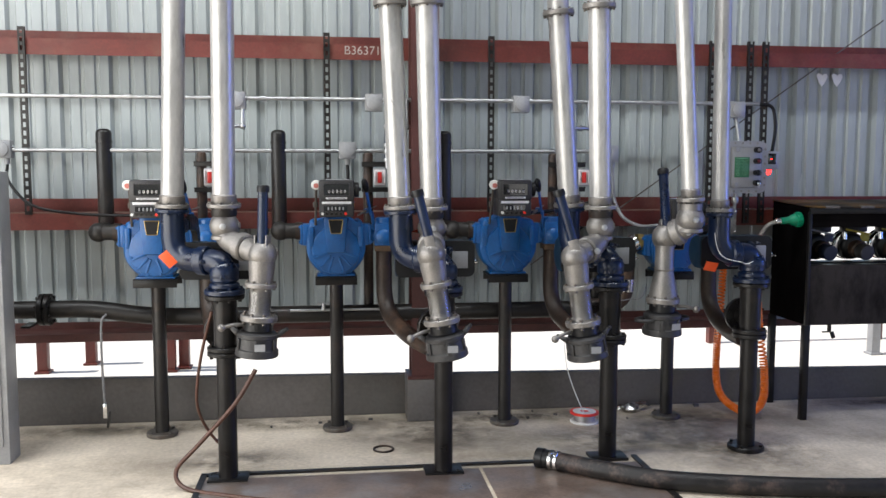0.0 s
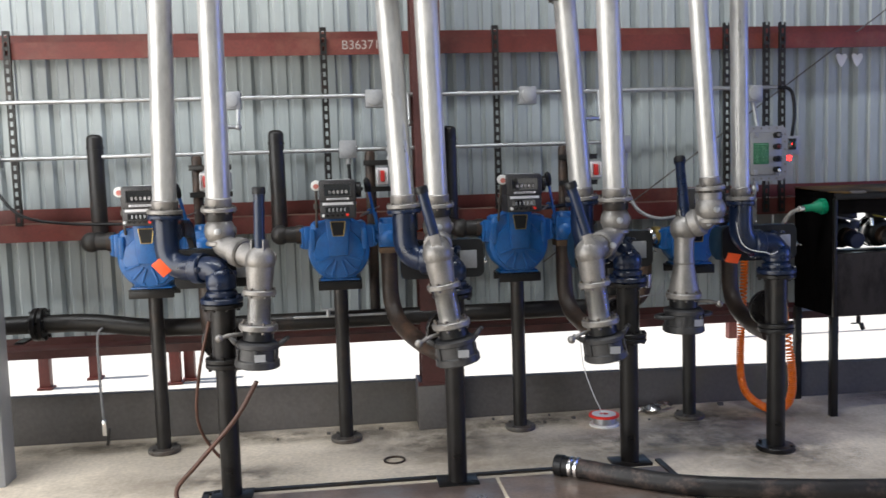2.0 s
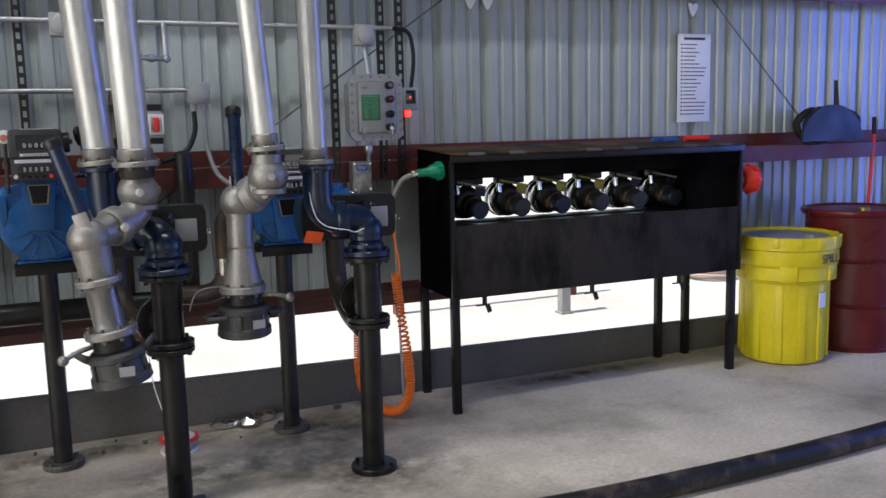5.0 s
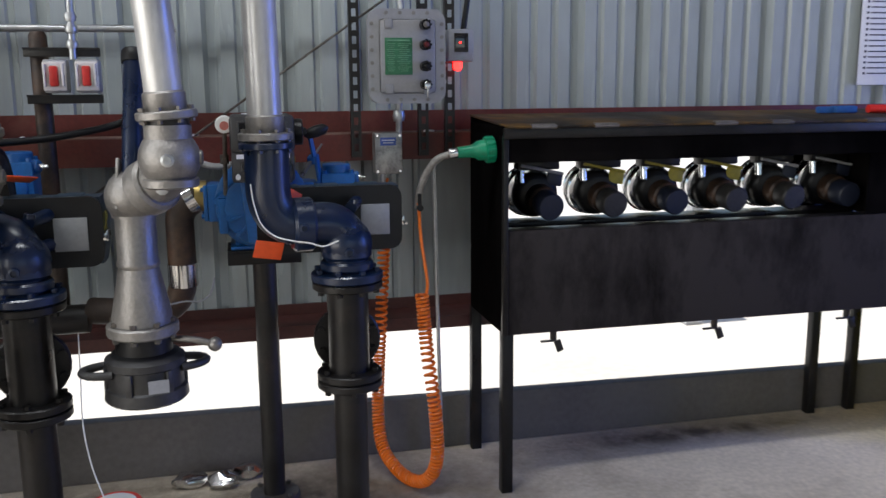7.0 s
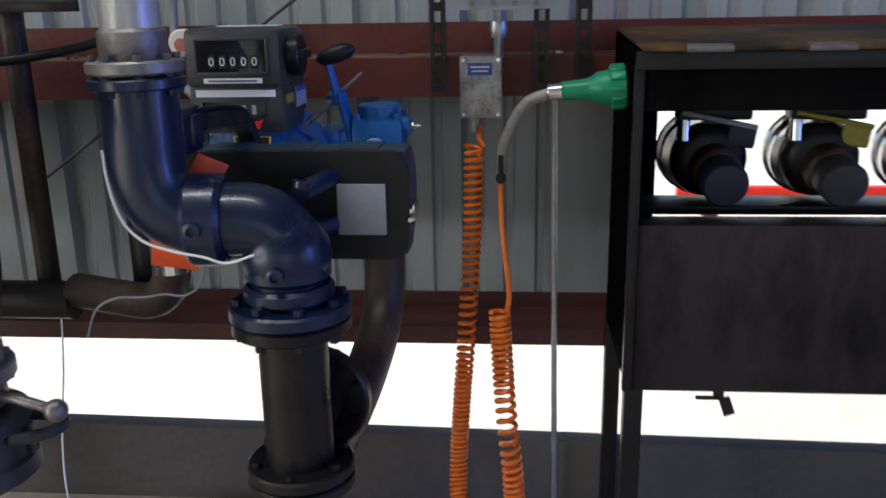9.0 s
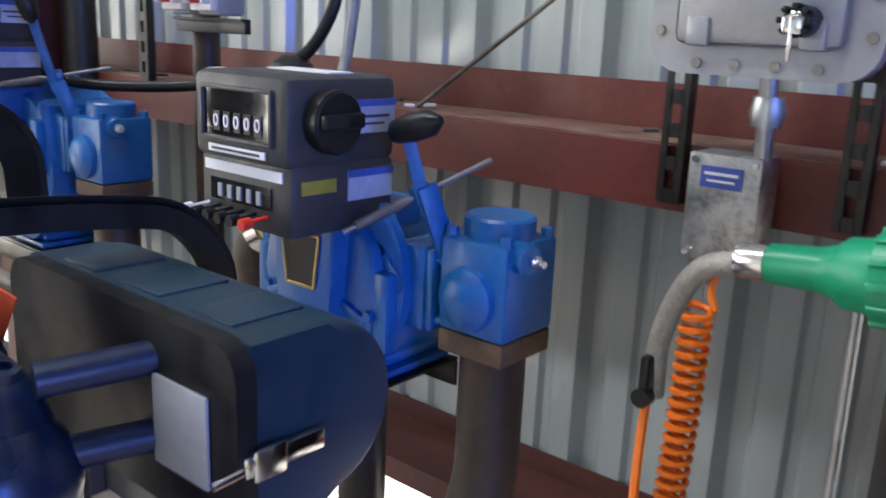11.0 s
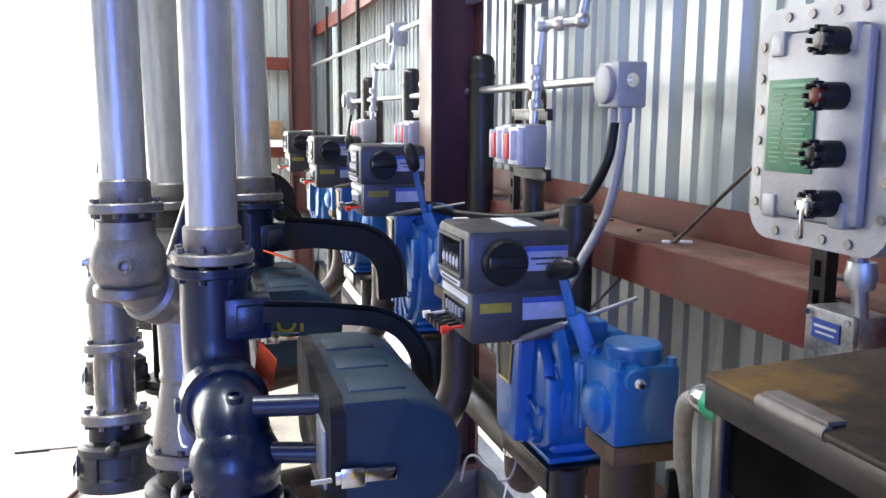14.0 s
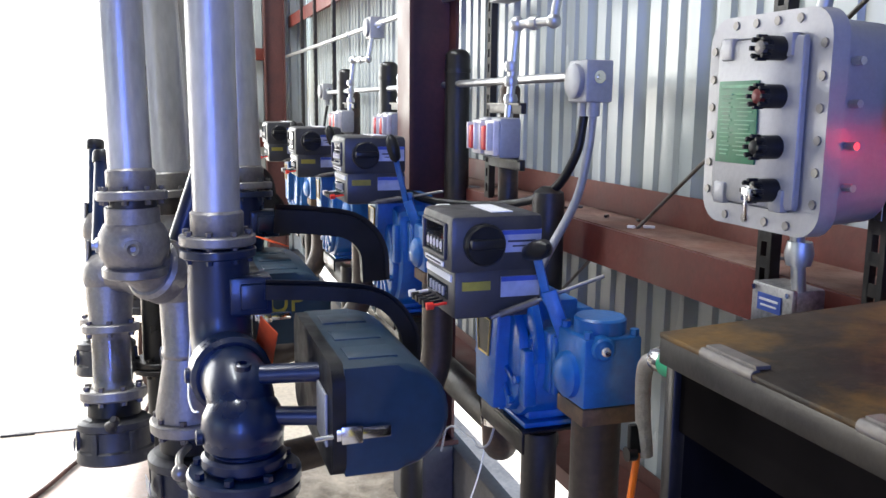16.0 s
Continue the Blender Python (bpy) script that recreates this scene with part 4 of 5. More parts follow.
    pts = spline([(r[0] + 0.05, r[1] + 0.08, z + 0.01), (r[0] + 0.07, r[1] + 0.2, z + 0.0), (r[0] + 0.1, r[1] + 0.3, z - 0.02), (r[0] + 0.12, r[1] + 0.355, z - 0.08), (r[0] + 0.12, r[1] + 0.365, 1.1)], 6)
    th = 0.014 if valve else 0.033
    yz = [Vector((p.y, p.z)) for p in pts]
    nn = []
    for i in range(len(yz)):
        t = (yz[min(i + 1, len(yz) - 1)] - yz[max(i - 1, 0)]).normalized()
        nn.append(Vector((-t.y, t.x)))
    outer = [tuple(a + b * th) for a, b in zip(yz, nn)]
    inner = [tuple(a - b * th) for a, b in zip(yz, nn)]
    bm = extrude_poly(bmesh.new(), outer + inner[::-1], r[0] + 0.045, r[0] + 0.075, "yz")
    rim = part("balance_arm", bm, PLASTIC, k, "black curved balance arm")
    bm = sweep(bmesh.new(), [(r[0] + 0.06, y, z2) for y, z2 in outer], 0.013 if valve else 0.022, 8, 0.35)
    part("arm_rib", bm, PLASTIC, rim)
    for tx, ty, tz, rot in tags:
        part("lockout_tag", boxb((0, 0, 0), (0.08, 0.003, 0.055), 0.001, Matrix.Translation((tx, ty, tz)) @ pose(0, 0, 0, 20 if tz < 1.2 else 72, rot if tz < 1.2 else 8, 10 if tz < 1.2 else 35)), TAG, k, "orange paper tag")
    return k


loading_arm((-0.63, 4.567), (-0.90, 4.72, 1.383), (-0.863, 4.70, 2.40), (-0.632, 4.63, 1.39), (-0.614, 4.57, 2.39), (-0.431, 4.45, 1.16), (-0.465, 4.45, 0.71), (-0.423, 4.45, 1.49), tags=((-0.27, -0.0, 1.13, 50),))
loading_arm((0.47, 4.54), (0.255, 4.63, 1.375), (0.205, 4.62, 2.405), (0.418, 4.63, 1.372), (0.387, 4.57, 2.39), (0.385, 4.36, 1.16), (0.46, 4.36, 0.695), (0.315, 4.35, 1.47), collars=True, tags=((-0.1, 0.16, 1.25, 75),))
loading_arm((1.39, 4.65), (1.195, 4.79, 1.377), (1.112, 4.77, 2.455), (1.31, 4.592, 1.374), (1.27, 4.55, 2.417), (1.125, 4.42, 1.13), (1.194, 4.42, 0.66), (1.035, 4.42, 1.467), collars=True, tags=((-0.03, 0.2, 1.245, 75),), marked=True)
loading_arm((2.215, 4.695), (2.008, 4.673, 1.351), (1.995, 4.672, 2.475), (1.773, 4.514, 1.415), (1.70, 4.50, 2.43), (1.675, 4.607, 1.215), (1.673, 4.618, 0.735), (1.69, 4.70, 1.571), long_cone=True, valve=(1, 1), tags=((-0.21, 0.06, 1.035, 10), (-0.15, 0.06, 1.164, -60)), bore=0.0445)

# outlet pipes from each meter's valve to its stand post
for mx, post, top in ((-1.104, (-0.63, 4.567), 1.095), (-0.072, (0.47, 4.54), 1.095), (0.958, (1.39, 4.65), 1.095), (2.008, (2.215, 4.695), 1.02)):
    vx = mx + (0.285 if mx < 2 else 0.26)
    k = thing("outlet_pipe", (vx, 5.36, 0.6), "rust-stained outlet pipe bending from the meter valve to the stand post", "pipe", "outlet pipes")
    dx, dy = post[0] - vx, post[1] - 5.36
    pts = fillet([(0, 0, top - 0.6), (0, 0, 0.12), (dx * 0.5, dy * 0.45, 0.02), (dx, dy + 0.06, 0.02)], 0.2, 10)
    part("pipe_run", sweep(bmesh.new(), pts, 0.048, 20), RUST, k)
    dv = Vector((dx * 0.5, dy * 0.55, 0)).normalized()
    bm = flange(bmesh.new(), axis(Vector((dx, dy, 0.15)) - dv * 0.115, dv), 0.098, 0.03, 8, 0.01)
    lathe(bm, [(0.05, -0.05), (0.05, 0.07)], axis(Vector((dx, dy, 0.15)) - dv * 0.115, dv), 18)
    part("pipe_flange", bm, BLACK, k)


# ---- wall services ----
k = thing("header_pipe", (-2.9, 5.5, 0.7), "blackened supply header pipe along the wall with a flange", "pipe")
bm = sweep(bmesh.new(), spline([(-1.05, 0, 0.045), (0.3, 0, 0.045), (1.1, 0, 0.045), (1.4, 0, 0.04), (1.75, 0, -0.005), (2.2, 0, -0.012), (3.2, 0, -0.012), (4.3, 0, -0.012)], 8), 0.052, 18)
part("pipe_run", bm, DARKPIPE, k)
bm = flange(bmesh.new(), axis((1.105, 0, 0.045), (1, 0, 0)), 0.095, 0.03, 8, 0.01)
flange(bm, axis((1.14, 0, 0.045), (1, 0, 0)), 0.095, 0.03, 8, 0.01)
part("pipe_flange", bm, BLACK, k)
bm = cyl(bmesh.new(), (2.55, -0.06, 0.02), (3.1, -0.06, 0.02), 0.008)
cyl(bm, (2.75, -0.06, 0.02), (2.75, -0.06, 0.06), 0.012)
cyl(bm, (2.71, -0.06, 0.06), (2.79, -0.06, 0.06), 0.006)
part("drain_line", bm, GALV, k)
for x in (-0.35, 1.0, 2.2, 3.4, 4.2):
    part("pipe_bracket", boxb((x, 0.075, -0.06), (0.05, 0.15, 0.012)), BLACK, k)


def strut(x, z0, z1, y=5.638):
    """Perforated channel: two rails and the bridges between its slots."""
    bm = bmesh.new()
    for s in (-1, 1):
        box(bm, (s * 0.0135, 0, (z1 - z0) / 2), (0.011, 0.002, z1 - z0))
        box(bm, (s * 0.0185, 0.011, (z1 - z0) / 2), (0.002, 0.022, z1 - z0))
    n = int((z1 - z0) / 0.05)
    for i in range(n + 1):
        box(bm, (0, 0, min(i * 0.05 + 0.011, z1 - z0 - 0.011)), (0.02, 0.002, 0.022))
    ob = single("strut_channel", bm, DARKPIPE, "dark perforated strut channel bolted to the wall girts", "strut channel", "strut channels")
    ob.matrix_world = pose(x, y, z0)
    return ob


strut(-0.116, 1.30, 2.41)
strut(0.915, 1.30, 2.41)
strut(2.38, 1.22, 2.41, 5.633)
strut(2.642, 1.22, 2.41, 5.633)
strut(2.747, 1.22, 2.41, 5.633)
for x in (-1.9, -2.6, -3.2):
    strut(x, 1.30, 2.41)


def conduit(name, pts, r, label, rad=0.06, material=GALV):
    k = single(name, sweep(bmesh.new(), fillet(pts, rad), r, 14), material, label, "conduit")
    return k


conduit("conduit_upper", [(-3.9, 5.62, 2.005), (2.7, 5.62, 2.005)], 0.0125, "galvanised electrical conduit across the wall")
conduit("conduit_lower", [(-2.05, 5.62, 1.685), (1.64, 5.62, 1.69)], 0.0125, "galvanised electrical conduit across the wall")
conduit("flex_conduit", [(2.69, 5.62, 2.005), (2.8, 5.62, 2.0), (2.82, 5.61, 1.85), (2.79, 5.6, 1.68)], 0.011, "black flexible conduit bending to the alarm box", 0.07, PLASTIC)
for x in (-1.3, -0.5, 0.7, 1.15, 2.0):
    bm = lathe(bmesh.new(), [(0.017, -0.022), (0.017, 0.022)], axis((x, 5.62, 2.005), (1, 0, 0)), 12)
    single("conduit_coupling", bm, GALV, "galvanised conduit coupling on the wall", "coupling", "conduit couplings")


def junction_box(x, z, s=0.105, legs=()):
    k = thing("junction_box", (x, 5.6, z), "grey cast junction box on the wall conduit", "junction box", "junction boxes")
    part("box_body", boxb((0, 0.022, 0), (s, 0.075, s), 0.006), GREY, k)
    bm = lathe(bmesh.new(), [(s * 0.4, 0), (s * 0.42, 0.004), (s * 0.42, 0.014), (s * 0.38, 0.017)], axis((-0.0, -0.015, 0.0), (0, -1, 0)), 24)
    part("round_cover", bm, GREY, k)
    bm = lathe(bmesh.new(), [(0.016, 0), (0.016, 0.004), (0.007, 0.004), (0.007, 0.008)], axis((s / 2, 0.02, 0.01), (1, 0, 0)), 12)
    part("cover_screw", bm, CHROME, k)
    for dx in legs:
        part("hub", cyl(bmesh.new(), (dx, 0.02, -s / 2), (dx, 0.02, -s / 2 - 0.035), 0.017, 12), GREY, k)
    return k


junction_box(-2.02, 1.69, legs=(0.02,))
junction_box(0.005, 1.69, legs=(0.0,))
junction_box(1.685, 1.675, legs=(-0.024, 0.024))
junction_box(-0.66, 1.99)
junction_box(0.17, 1.985)
junction_box(1.1, 1.985)
junction_box(2.54, 1.965)


def cable(name, pts, r, material, label, cat="cable", n=8, seg=10):
    return single(name, sweep(bmesh.new(), spline(pts, n), r, seg), material, label, cat)


cable("flex_cable", [(-2.0, 5.62, 1.6), (-1.99, 5.6, 1.5), (-1.85, 5.56, 1.36), (-1.6, 5.55, 1.31), (-1.25, 5.5, 1.3), (-1.12, 5.36, 1.33)], 0.009, PLASTIC, "black flexible cable from the junction box to a meter")
cable("flex_cable", [(0.005, 5.62, 1.6), (0.005, 5.6, 1.5), (-0.03, 5.52, 1.42), (-0.06, 5.42, 1.36)], 0.011, PLASTIC, "black flexible cable from the junction box to a meter")
cable("flex_cable", [(1.661, 5.62, 1.59), (1.655, 5.6, 1.48), (1.58, 5.56, 1.38), (1.35, 5.5, 1.325), (1.1, 5.4, 1.31), (1.0, 5.33, 1.33)], 0.0125, PLASTIC, "black flexible cable from the junction box to a meter")
cable("flex_cable", [(1.709, 5.62, 1.59), (1.71, 5.61, 1.5), (1.715, 5.58, 1.38), (1.75, 5.5, 1.27), (1.84, 5.42, 1.22), (1.95, 5.36, 1.23)], 0.0115, CABLE, "grey flexible cable from the junction box to a meter")


# pairs of push switches on pipe posts
def switch_post(x, y):
    k = thing("switch_post", (x, y, 0.62), "rusty pipe post carrying two red push switches", "switch post", "switch posts")
    part("post_pipe", lathe(bmesh.new(), [(0.03, 0.06), (0.03, 1.04), (0.022, 1.055)], None, 16), RUST, k)
    for z in (0.83, 0.985):
        part("mount_bar", box(boxb((0.08, -0.04, z), (0.24, 0.016, 0.03), 0.002), (0.08, -0.05, z + 0.012), (0.24, 0.012, 0.006)), DARKPIPE, k)
    for i in (0, 1):
        sb = part("switch_box", boxb((0.065 + i * 0.1, -0.078, 0.905), (0.075, 0.064, 0.11), 0.008), GREY, k)
        part("switch_cover", boxb((0.065 + i * 0.1, -0.118, 0.905), (0.072, 0.02, 0.095), 0.005), COVER, sb)
        for s in (-1, 1):
            part("switch_guard", boxb((0.065 + i * 0.1 + s * 0.028, -0.135, 0.908), (0.008, 0.022, 0.075), 0.003), COVER, sb)
        part("switch_lever", boxb((0.065 + i * 0.1, -0.135, 0.905), (0.026, 0.026, 0.066), 0.006), RED_SWITCH, sb, "red switch lever")
    px = 0.115
    bm = cyl(bmesh.new(), (px, -0.05, 0.96), (px, -0.03, 1.21), 0.012)
    for z in (1.01, 1.06, 1.1):
        lathe(bm, [(0.017, z - 0.014), (0.021, z), (0.017, z + 0.014)], Matrix.Translation((px, -0.045, 0)), 14)
    ball(bm, (px, -0.03, 1.215), 0.022, 12)
    sweep(bm, [(px, -0.03, 1.215), (px + 0.13, 0.02, 1.215)], 0.012, 12)
    lathe(bm, [(0.017, -0.015), (0.02, 0), (0.017, 0.015)], axis((px + 0.06, -0.005, 1.215), (1, 0.4, 0)), 12)
    ball(bm, (px + 0.13, 0.02, 1.215), 0.02, 12)
    sweep(bm, [(px + 0.13, 0.02, 1.215), (px + 0.13, 0.05, 1.385)], 0.012, 12)
    part("switch_conduit", bm, GALV, k, "galvanised conduit with unions")
    return k


a = switch_post(1.30, 5.56)
copy_thing(a, pose(0.13, 5.56, 0.62))
copy_thing(a, pose(-0.87, 5.56, 0.62))

# ---- overfill control panel ----
k = thing("control_panel", (2.55, 5.63, 1.59), "grey cast explosion-proof control panel with black knobs", "control panel")
W, H = 0.285, 0.335
bm = extrude_poly(bmesh.new(), rounded_rect(W, H, 0.045), -0.155, -0.125)
part("cover_flange", bm, PANEL_GREY, k)
bm = bmesh.new()
loops = []
for y, s in ((-0.124, 0.94), (-0.02, 0.9), (-0.002, 0.82)):
    loops.append([bm.verts.new((u * s, y, v * s)) for u, v in rounded_rect(W, H, 0.06)])
for a, b in zip(loops, loops[1:]):
    for i in range(len(a)):
        bm.faces.new((a[i], a[(i + 1) % len(a)], b[(i + 1) % len(a)], b[i]))
bm.faces.new(loops[0][::-1])
bm.faces.new(loops[-1])
part("enclosure", bm, PANEL_GREY, k)
bm = boxb((0.0, -0.163, 0.0), (W * 0.72, 0.018, H * 0.78), 0.012)
cv = part("raised_cover", bm, PANEL_GREY, k)
for c in ((-0.07, 0.115), (0.07, 0.115), (-0.07, -0.115), (0.07, -0.115)):
    part("cover_rib", boxb((c[0], -0.166, c[1]), (0.03, 0.022, 0.035), 0.004), PANEL_GREY, cv)
for i in range(20):
    n = i
    if n < 6:
        u, v = -W / 2 + 0.014, -0.115 + n * 0.046
    elif n < 12:
        u, v = W / 2 - 0.014, -0.115 + (n - 6) * 0.046
    elif n < 16:
        u, v = -0.075 + (n - 12) * 0.05, H / 2 - 0.014
    else:
        u, v = -0.075 + (n - 16) * 0.05, -H / 2 + 0.014
    part("cover_bolt", lathe(bmesh.new(), [(0.007, 0), (0.007, 0.005), (0.004, 0.005)], axis((u, -0.153, v), (0, -1, 0)), 8), CAST, k)
pg = part("instruction_plate", boxb((-0.035, -0.174, 0.0), (0.1, 0.003, 0.13), 0.001), LABEL_GREEN, k, "green instruction plate with fine print")
bm = bmesh.new()
box(bm, (-0.035, -0.1765, 0.056), (0.08, 0.0015, 0.005))
for i in range(15):
    box(bm, (-0.062, -0.1765, 0.044 - i * 0.0068), (0.03 - 0.006 * (i % 3), 0.0015, 0.0018))
    box(bm, (-0.014 - 0.004 * (i % 2), -0.1765, 0.044 - i * 0.0068), (0.05 - 0.012 * ((i * 7) % 3), 0.0015, 0.0018))
part("print_block", bm, PRINT_GREEN, pg)
for i, z in enumerate((0.11, 0.04, -0.035, -0.1)):
    bm = lathe(bmesh.new(), [(0.018, 0.0), (0.018, 0.034), (0.014, 0.038)], axis((0.06, -0.168, z), (0, -1, 0)), 20)
    kn = part("panel_knob", bm, PLASTIC, k, "black panel knob")
    for a in range(0, 360, 45):
        q = axis((0.06, -0.168, z), (0, -1, 0)) @ Matrix.Rotation(radians(a), 4, "Z")
        part("knob_rib", boxb((0.0165, 0, 0.042), (0.005, 0.007, 0.016), 0.001, q), PLASTIC, kn)
    part("knob_lens", lathe(bmesh.new(), [(0.011, 0.034), (0.011, 0.045), (0.007, 0.048)], axis((0.06, -0.168, z), (0, -1, 0)), 14), (CAST, DRUM_RED, PLASTIC, CHROME)[i], kn)
part("lock_key", box(boxb((0.06, -0.219, -0.12), (0.004, 0.006, 0.05), 0.001), (0.06, -0.219, -0.105), (0.022, 0.005, 0.02), 0.002), CHROME, k)
bm = bmesh.new()
for z in (-0.09, -0.03, 0.03, 0.09):
    cyl(bm, (W / 2 - 0.006, -0.11, z), (W / 2 + 0.012, -0.11, z), 0.006, 8)
part("hinge_strip", bm, GALV, k)
bm = cyl(bmesh.new(), (-0.015, -0.06, -0.155), (-0.015, -0.045, -0.28), 0.012)
lathe(bm, [(0.02, -0.02), (0.024, 0.0), (0.02, 0.02)], Matrix.Translation((-0.015, -0.05, -0.215)), 14)
part("panel_conduit", bm, GALV, k)
part("panel_conduit", cyl(bmesh.new(), (0.0, -0.06, 0.15), (-0.005, -0.01, 0.33), 0.012), GALV, k)

k = thing("alarm_box", (2.775, 5.62, 1.64), "grey alarm box with dark glass and a glowing red lamp", "alarm box")
part("box_body", boxb((0, -0.02, -0.005), (0.1, 0.07, 0.12), 0.008), GREY, k)
part("dark_window", boxb((0, -0.057, 0.005), (0.055, 0.006, 0.07), 0.002), SMOKE, k)
part("indicator", lathe(bmesh.new(), [(0.003, 0), (0.003, 0.004)], axis((-0.005, -0.06, 0.005), (0, -1, 0)), 10), LED, k, "small lit red indicator")
bm = lathe(bmesh.new(), [(0.008, -0.098), (0.015, -0.093), (0.017, -0.08), (0.017, -0.066)], Matrix.Translation((-0.005, -0.02, 0)), 18)
part("red_lamp", bm, LED, k, "lit red lamp dome")

k = thing("terminal_box", (2.4915, 5.575, 1.236), "small grey cast terminal box with a blue label", "terminal box")
part("box_body", boxb((0, 0.03, 0), (0.105, 0.06, 0.154), 0.006), ZINC, k)
part("box_lid", boxb((0, -0.003, 0), (0.105, 0.012, 0.154), 0.004), ZINC, k)
lb = part("blue_label", boxb((-0.002, -0.011, 0.045), (0.06, 0.002, 0.03)), LABEL_BLUE, k, "blue printed label")
part("label_print", box(boxb((-0.002, -0.0128, 0.05), (0.048, 0.0015, 0.004)), (-0.002, -0.0128, 0.04), (0.04, 0.0015, 0.003)), PAPER, lb)
for u in (-0.043, 0.043):
    for v in (-0.067, 0.067):
        part("lid_screw", lathe(bmesh.new(), [(0.005, 0), (0.005, 0.004)], axis((u, -0.009, v), (0, -1, 0)), 8), CHROME, k)
part("cable_gland", lathe(bmesh.new(), [(0.01, -0.115), (0.013, -0.105), (0.013, -0.077)], Matrix.Translation((-0.02, 0.02, 0)), 12), GALV, k)


# ---- coiled grounding cord with its green plug ----
def coil(path, r, wire, pitch):
    """A wire wound round a path; pitch is a function of the share of the way."""
    fr = ring_frames(path)
    lens = [0.0]
    for a, b in zip(fr, fr[1:]):
        lens.append(lens[-1] + (b[0] - a[0]).length)
    total, s, ang, i, out = lens[-1], 0.0, 0.0, 0, []
    while s < total:
        while i < len(lens) - 2 and lens[i + 1] < s:
            i += 1
        q = (s - lens[i]) / max(lens[i + 1] - lens[i], 1e-6)
        p = fr[i][0].lerp(fr[i + 1][0], q)
        n = fr[i][1].lerp(fr[i + 1][1], q)
        b = fr[i][2].lerp(fr[i + 1][2], q)
        out.append(p + n * (r * math.cos(ang)) + b * (r * math.sin(ang)))
        ang += 2 * math.pi / 11
        s += pitch(s / total) / 11
    return out


k = thing("grounding_cord", (2.5, 5.55, 0), "orange coiled grounding cord hanging in a loop to the floor", "cord")
path = spline([(-0.028, 0.03, 1.09), (-0.034, 0.03, 0.85), (-0.049, 0.025, 0.6), (-0.064, 0.02, 0.4), (-0.075, -0.01, 0.2), (-0.065, -0.08, 0.09), (-0.01, -0.2, 0.035), (0.05, -0.29, 0.05), (0.085, -0.34, 0.15), (0.078, -0.345, 0.35), (0.058, -0.32, 0.55), (0.045, -0.3, 0.76)], 14)


def cord_pitch(u):
    return 0.0135 + 0.012 * math.exp(-((u - 0.24) / 0.06) ** 2) + 0.014 * math.exp(-((u - 0.86) / 0.05) ** 2) + 0.006 * (u < 0.2)


part("cord_coil", sweep(bmesh.new(), coil(path, 0.0205, 0.006, cord_pitch), 0.0058, 6), ORANGE, k)
part("cord_tail", sweep(bmesh.new(), spline([(0.062, -0.3, 0.76), (0.066, -0.298, 0.81), (0.05, -0.28, 0.95), (0.045, -0.262, 1.08)], 8), 0.006, 8), ORANGE, k)
part("cord_tail", sweep(bmesh.new(), spline([(-0.011, 0.045, 1.14), (-0.015, 0.04, 1.11), (-0.002, 0.03, 1.085)], 6), 0.006, 8), ORANGE, k)
bm = sweep(bmesh.new(), spline([(0.047, -0.25, 1.06), (0.055, -0.264, 1.14), (0.1, -0.29, 1.228), (0.165, -0.302, 1.255)], 8), 0.0125, 12)
part("cord_sleeve", bm, SLEEVE, k, "grey braided sleeve")
bm = boxb((0.047, -0.268, 1.09), (0.012, 0.03, 0.05), 0.004)
cyl(bm, (0.047, -0.285, 1.065), (0.047, -0.27, 1.065), 0.012, 10)
part("sleeve_clip", bm, PLASTIC, k)
m = axis((0.165, -0.302, 1.255), (1, -0.02, 0.08))
part("plug_nut", lathe(bmesh.new(), [(0.016, -0.02), (0.018, -0.015), (0.018, 0.01), (0.014, 0.014)], m, 12), CHROME, k)
bm = lathe(bmesh.new(), [(0.02, 0.012), (0.022, 0.06), (0.026, 0.075), (0.034, 0.085), (0.036, 0.11), (0.044, 0.113), (0.044, 0.142), (0.03, 0.146)], m, 22)
plug = part("plug", bm, GREEN, k, "green plastic grounding plug")
for a in range(0, 360, 30):
    part("plug_rib", boxb((0.043, 0, 0.127), (0.008, 0.01, 0.03), 0.002, m @ Matrix.Rotation(radians(a), 4, "Z")), GREEN, plug)
single("ground_rod", cyl(bmesh.new(), (2.695, 5.6, 0.0), (2.675, 5.62, 1.2), 0.008), GALV, "thin galvanised ground rod standing by the wall", "rod")

# ---- hose trough cabinet ----
CX, CW, CYF, CD = 2.825, 1.835, 5.165, 0.455
k = thing("hose_cabinet", (CX, CYF, 0), "oily black steel hose trough on legs with an open slot", "cabinet")
t = 0.006
zt, zb, s0, s1 = 1.315, 0.61, 0.985, 1.222
part("front_panel", boxb((CW / 2, 0.003, (s0 + zb) / 2), (CW, t, s0 - zb), 0.002), TROUGH_FRONT, k, "oil-streaked lower front panel")
part("front_top_panel", boxb((CW / 2, 0.003, (zt + s1) / 2), (CW, t, zt - s1), 0.002), TROUGH, k)
part("end_panel", boxb((0.003, CD / 2, (zt + zb) / 2), (t, CD - 0.014, zt - zb), 0.002), TROUGH, k)
part("end_panel", boxb((CW - 0.003, CD / 2, (zt + zb) / 2), (t, CD - 0.014, zt - zb), 0.002), TROUGH, k)
part("slot_end", boxb((1.652, 0.03, (s0 + s1) / 2), (0.354, t, s1 - s0)), TROUGH, k)
part("slot_side", boxb((1.56, CD / 2, (s0 + s1) / 2), (t, CD - 0.08, s1 - s0 + 0.03)), TROUGH, k)
part("trough_floor", boxb((CW / 2, CD / 2, zb + 0.02), (CW - 0.02, CD - 0.02, t)), TROUGH, k)
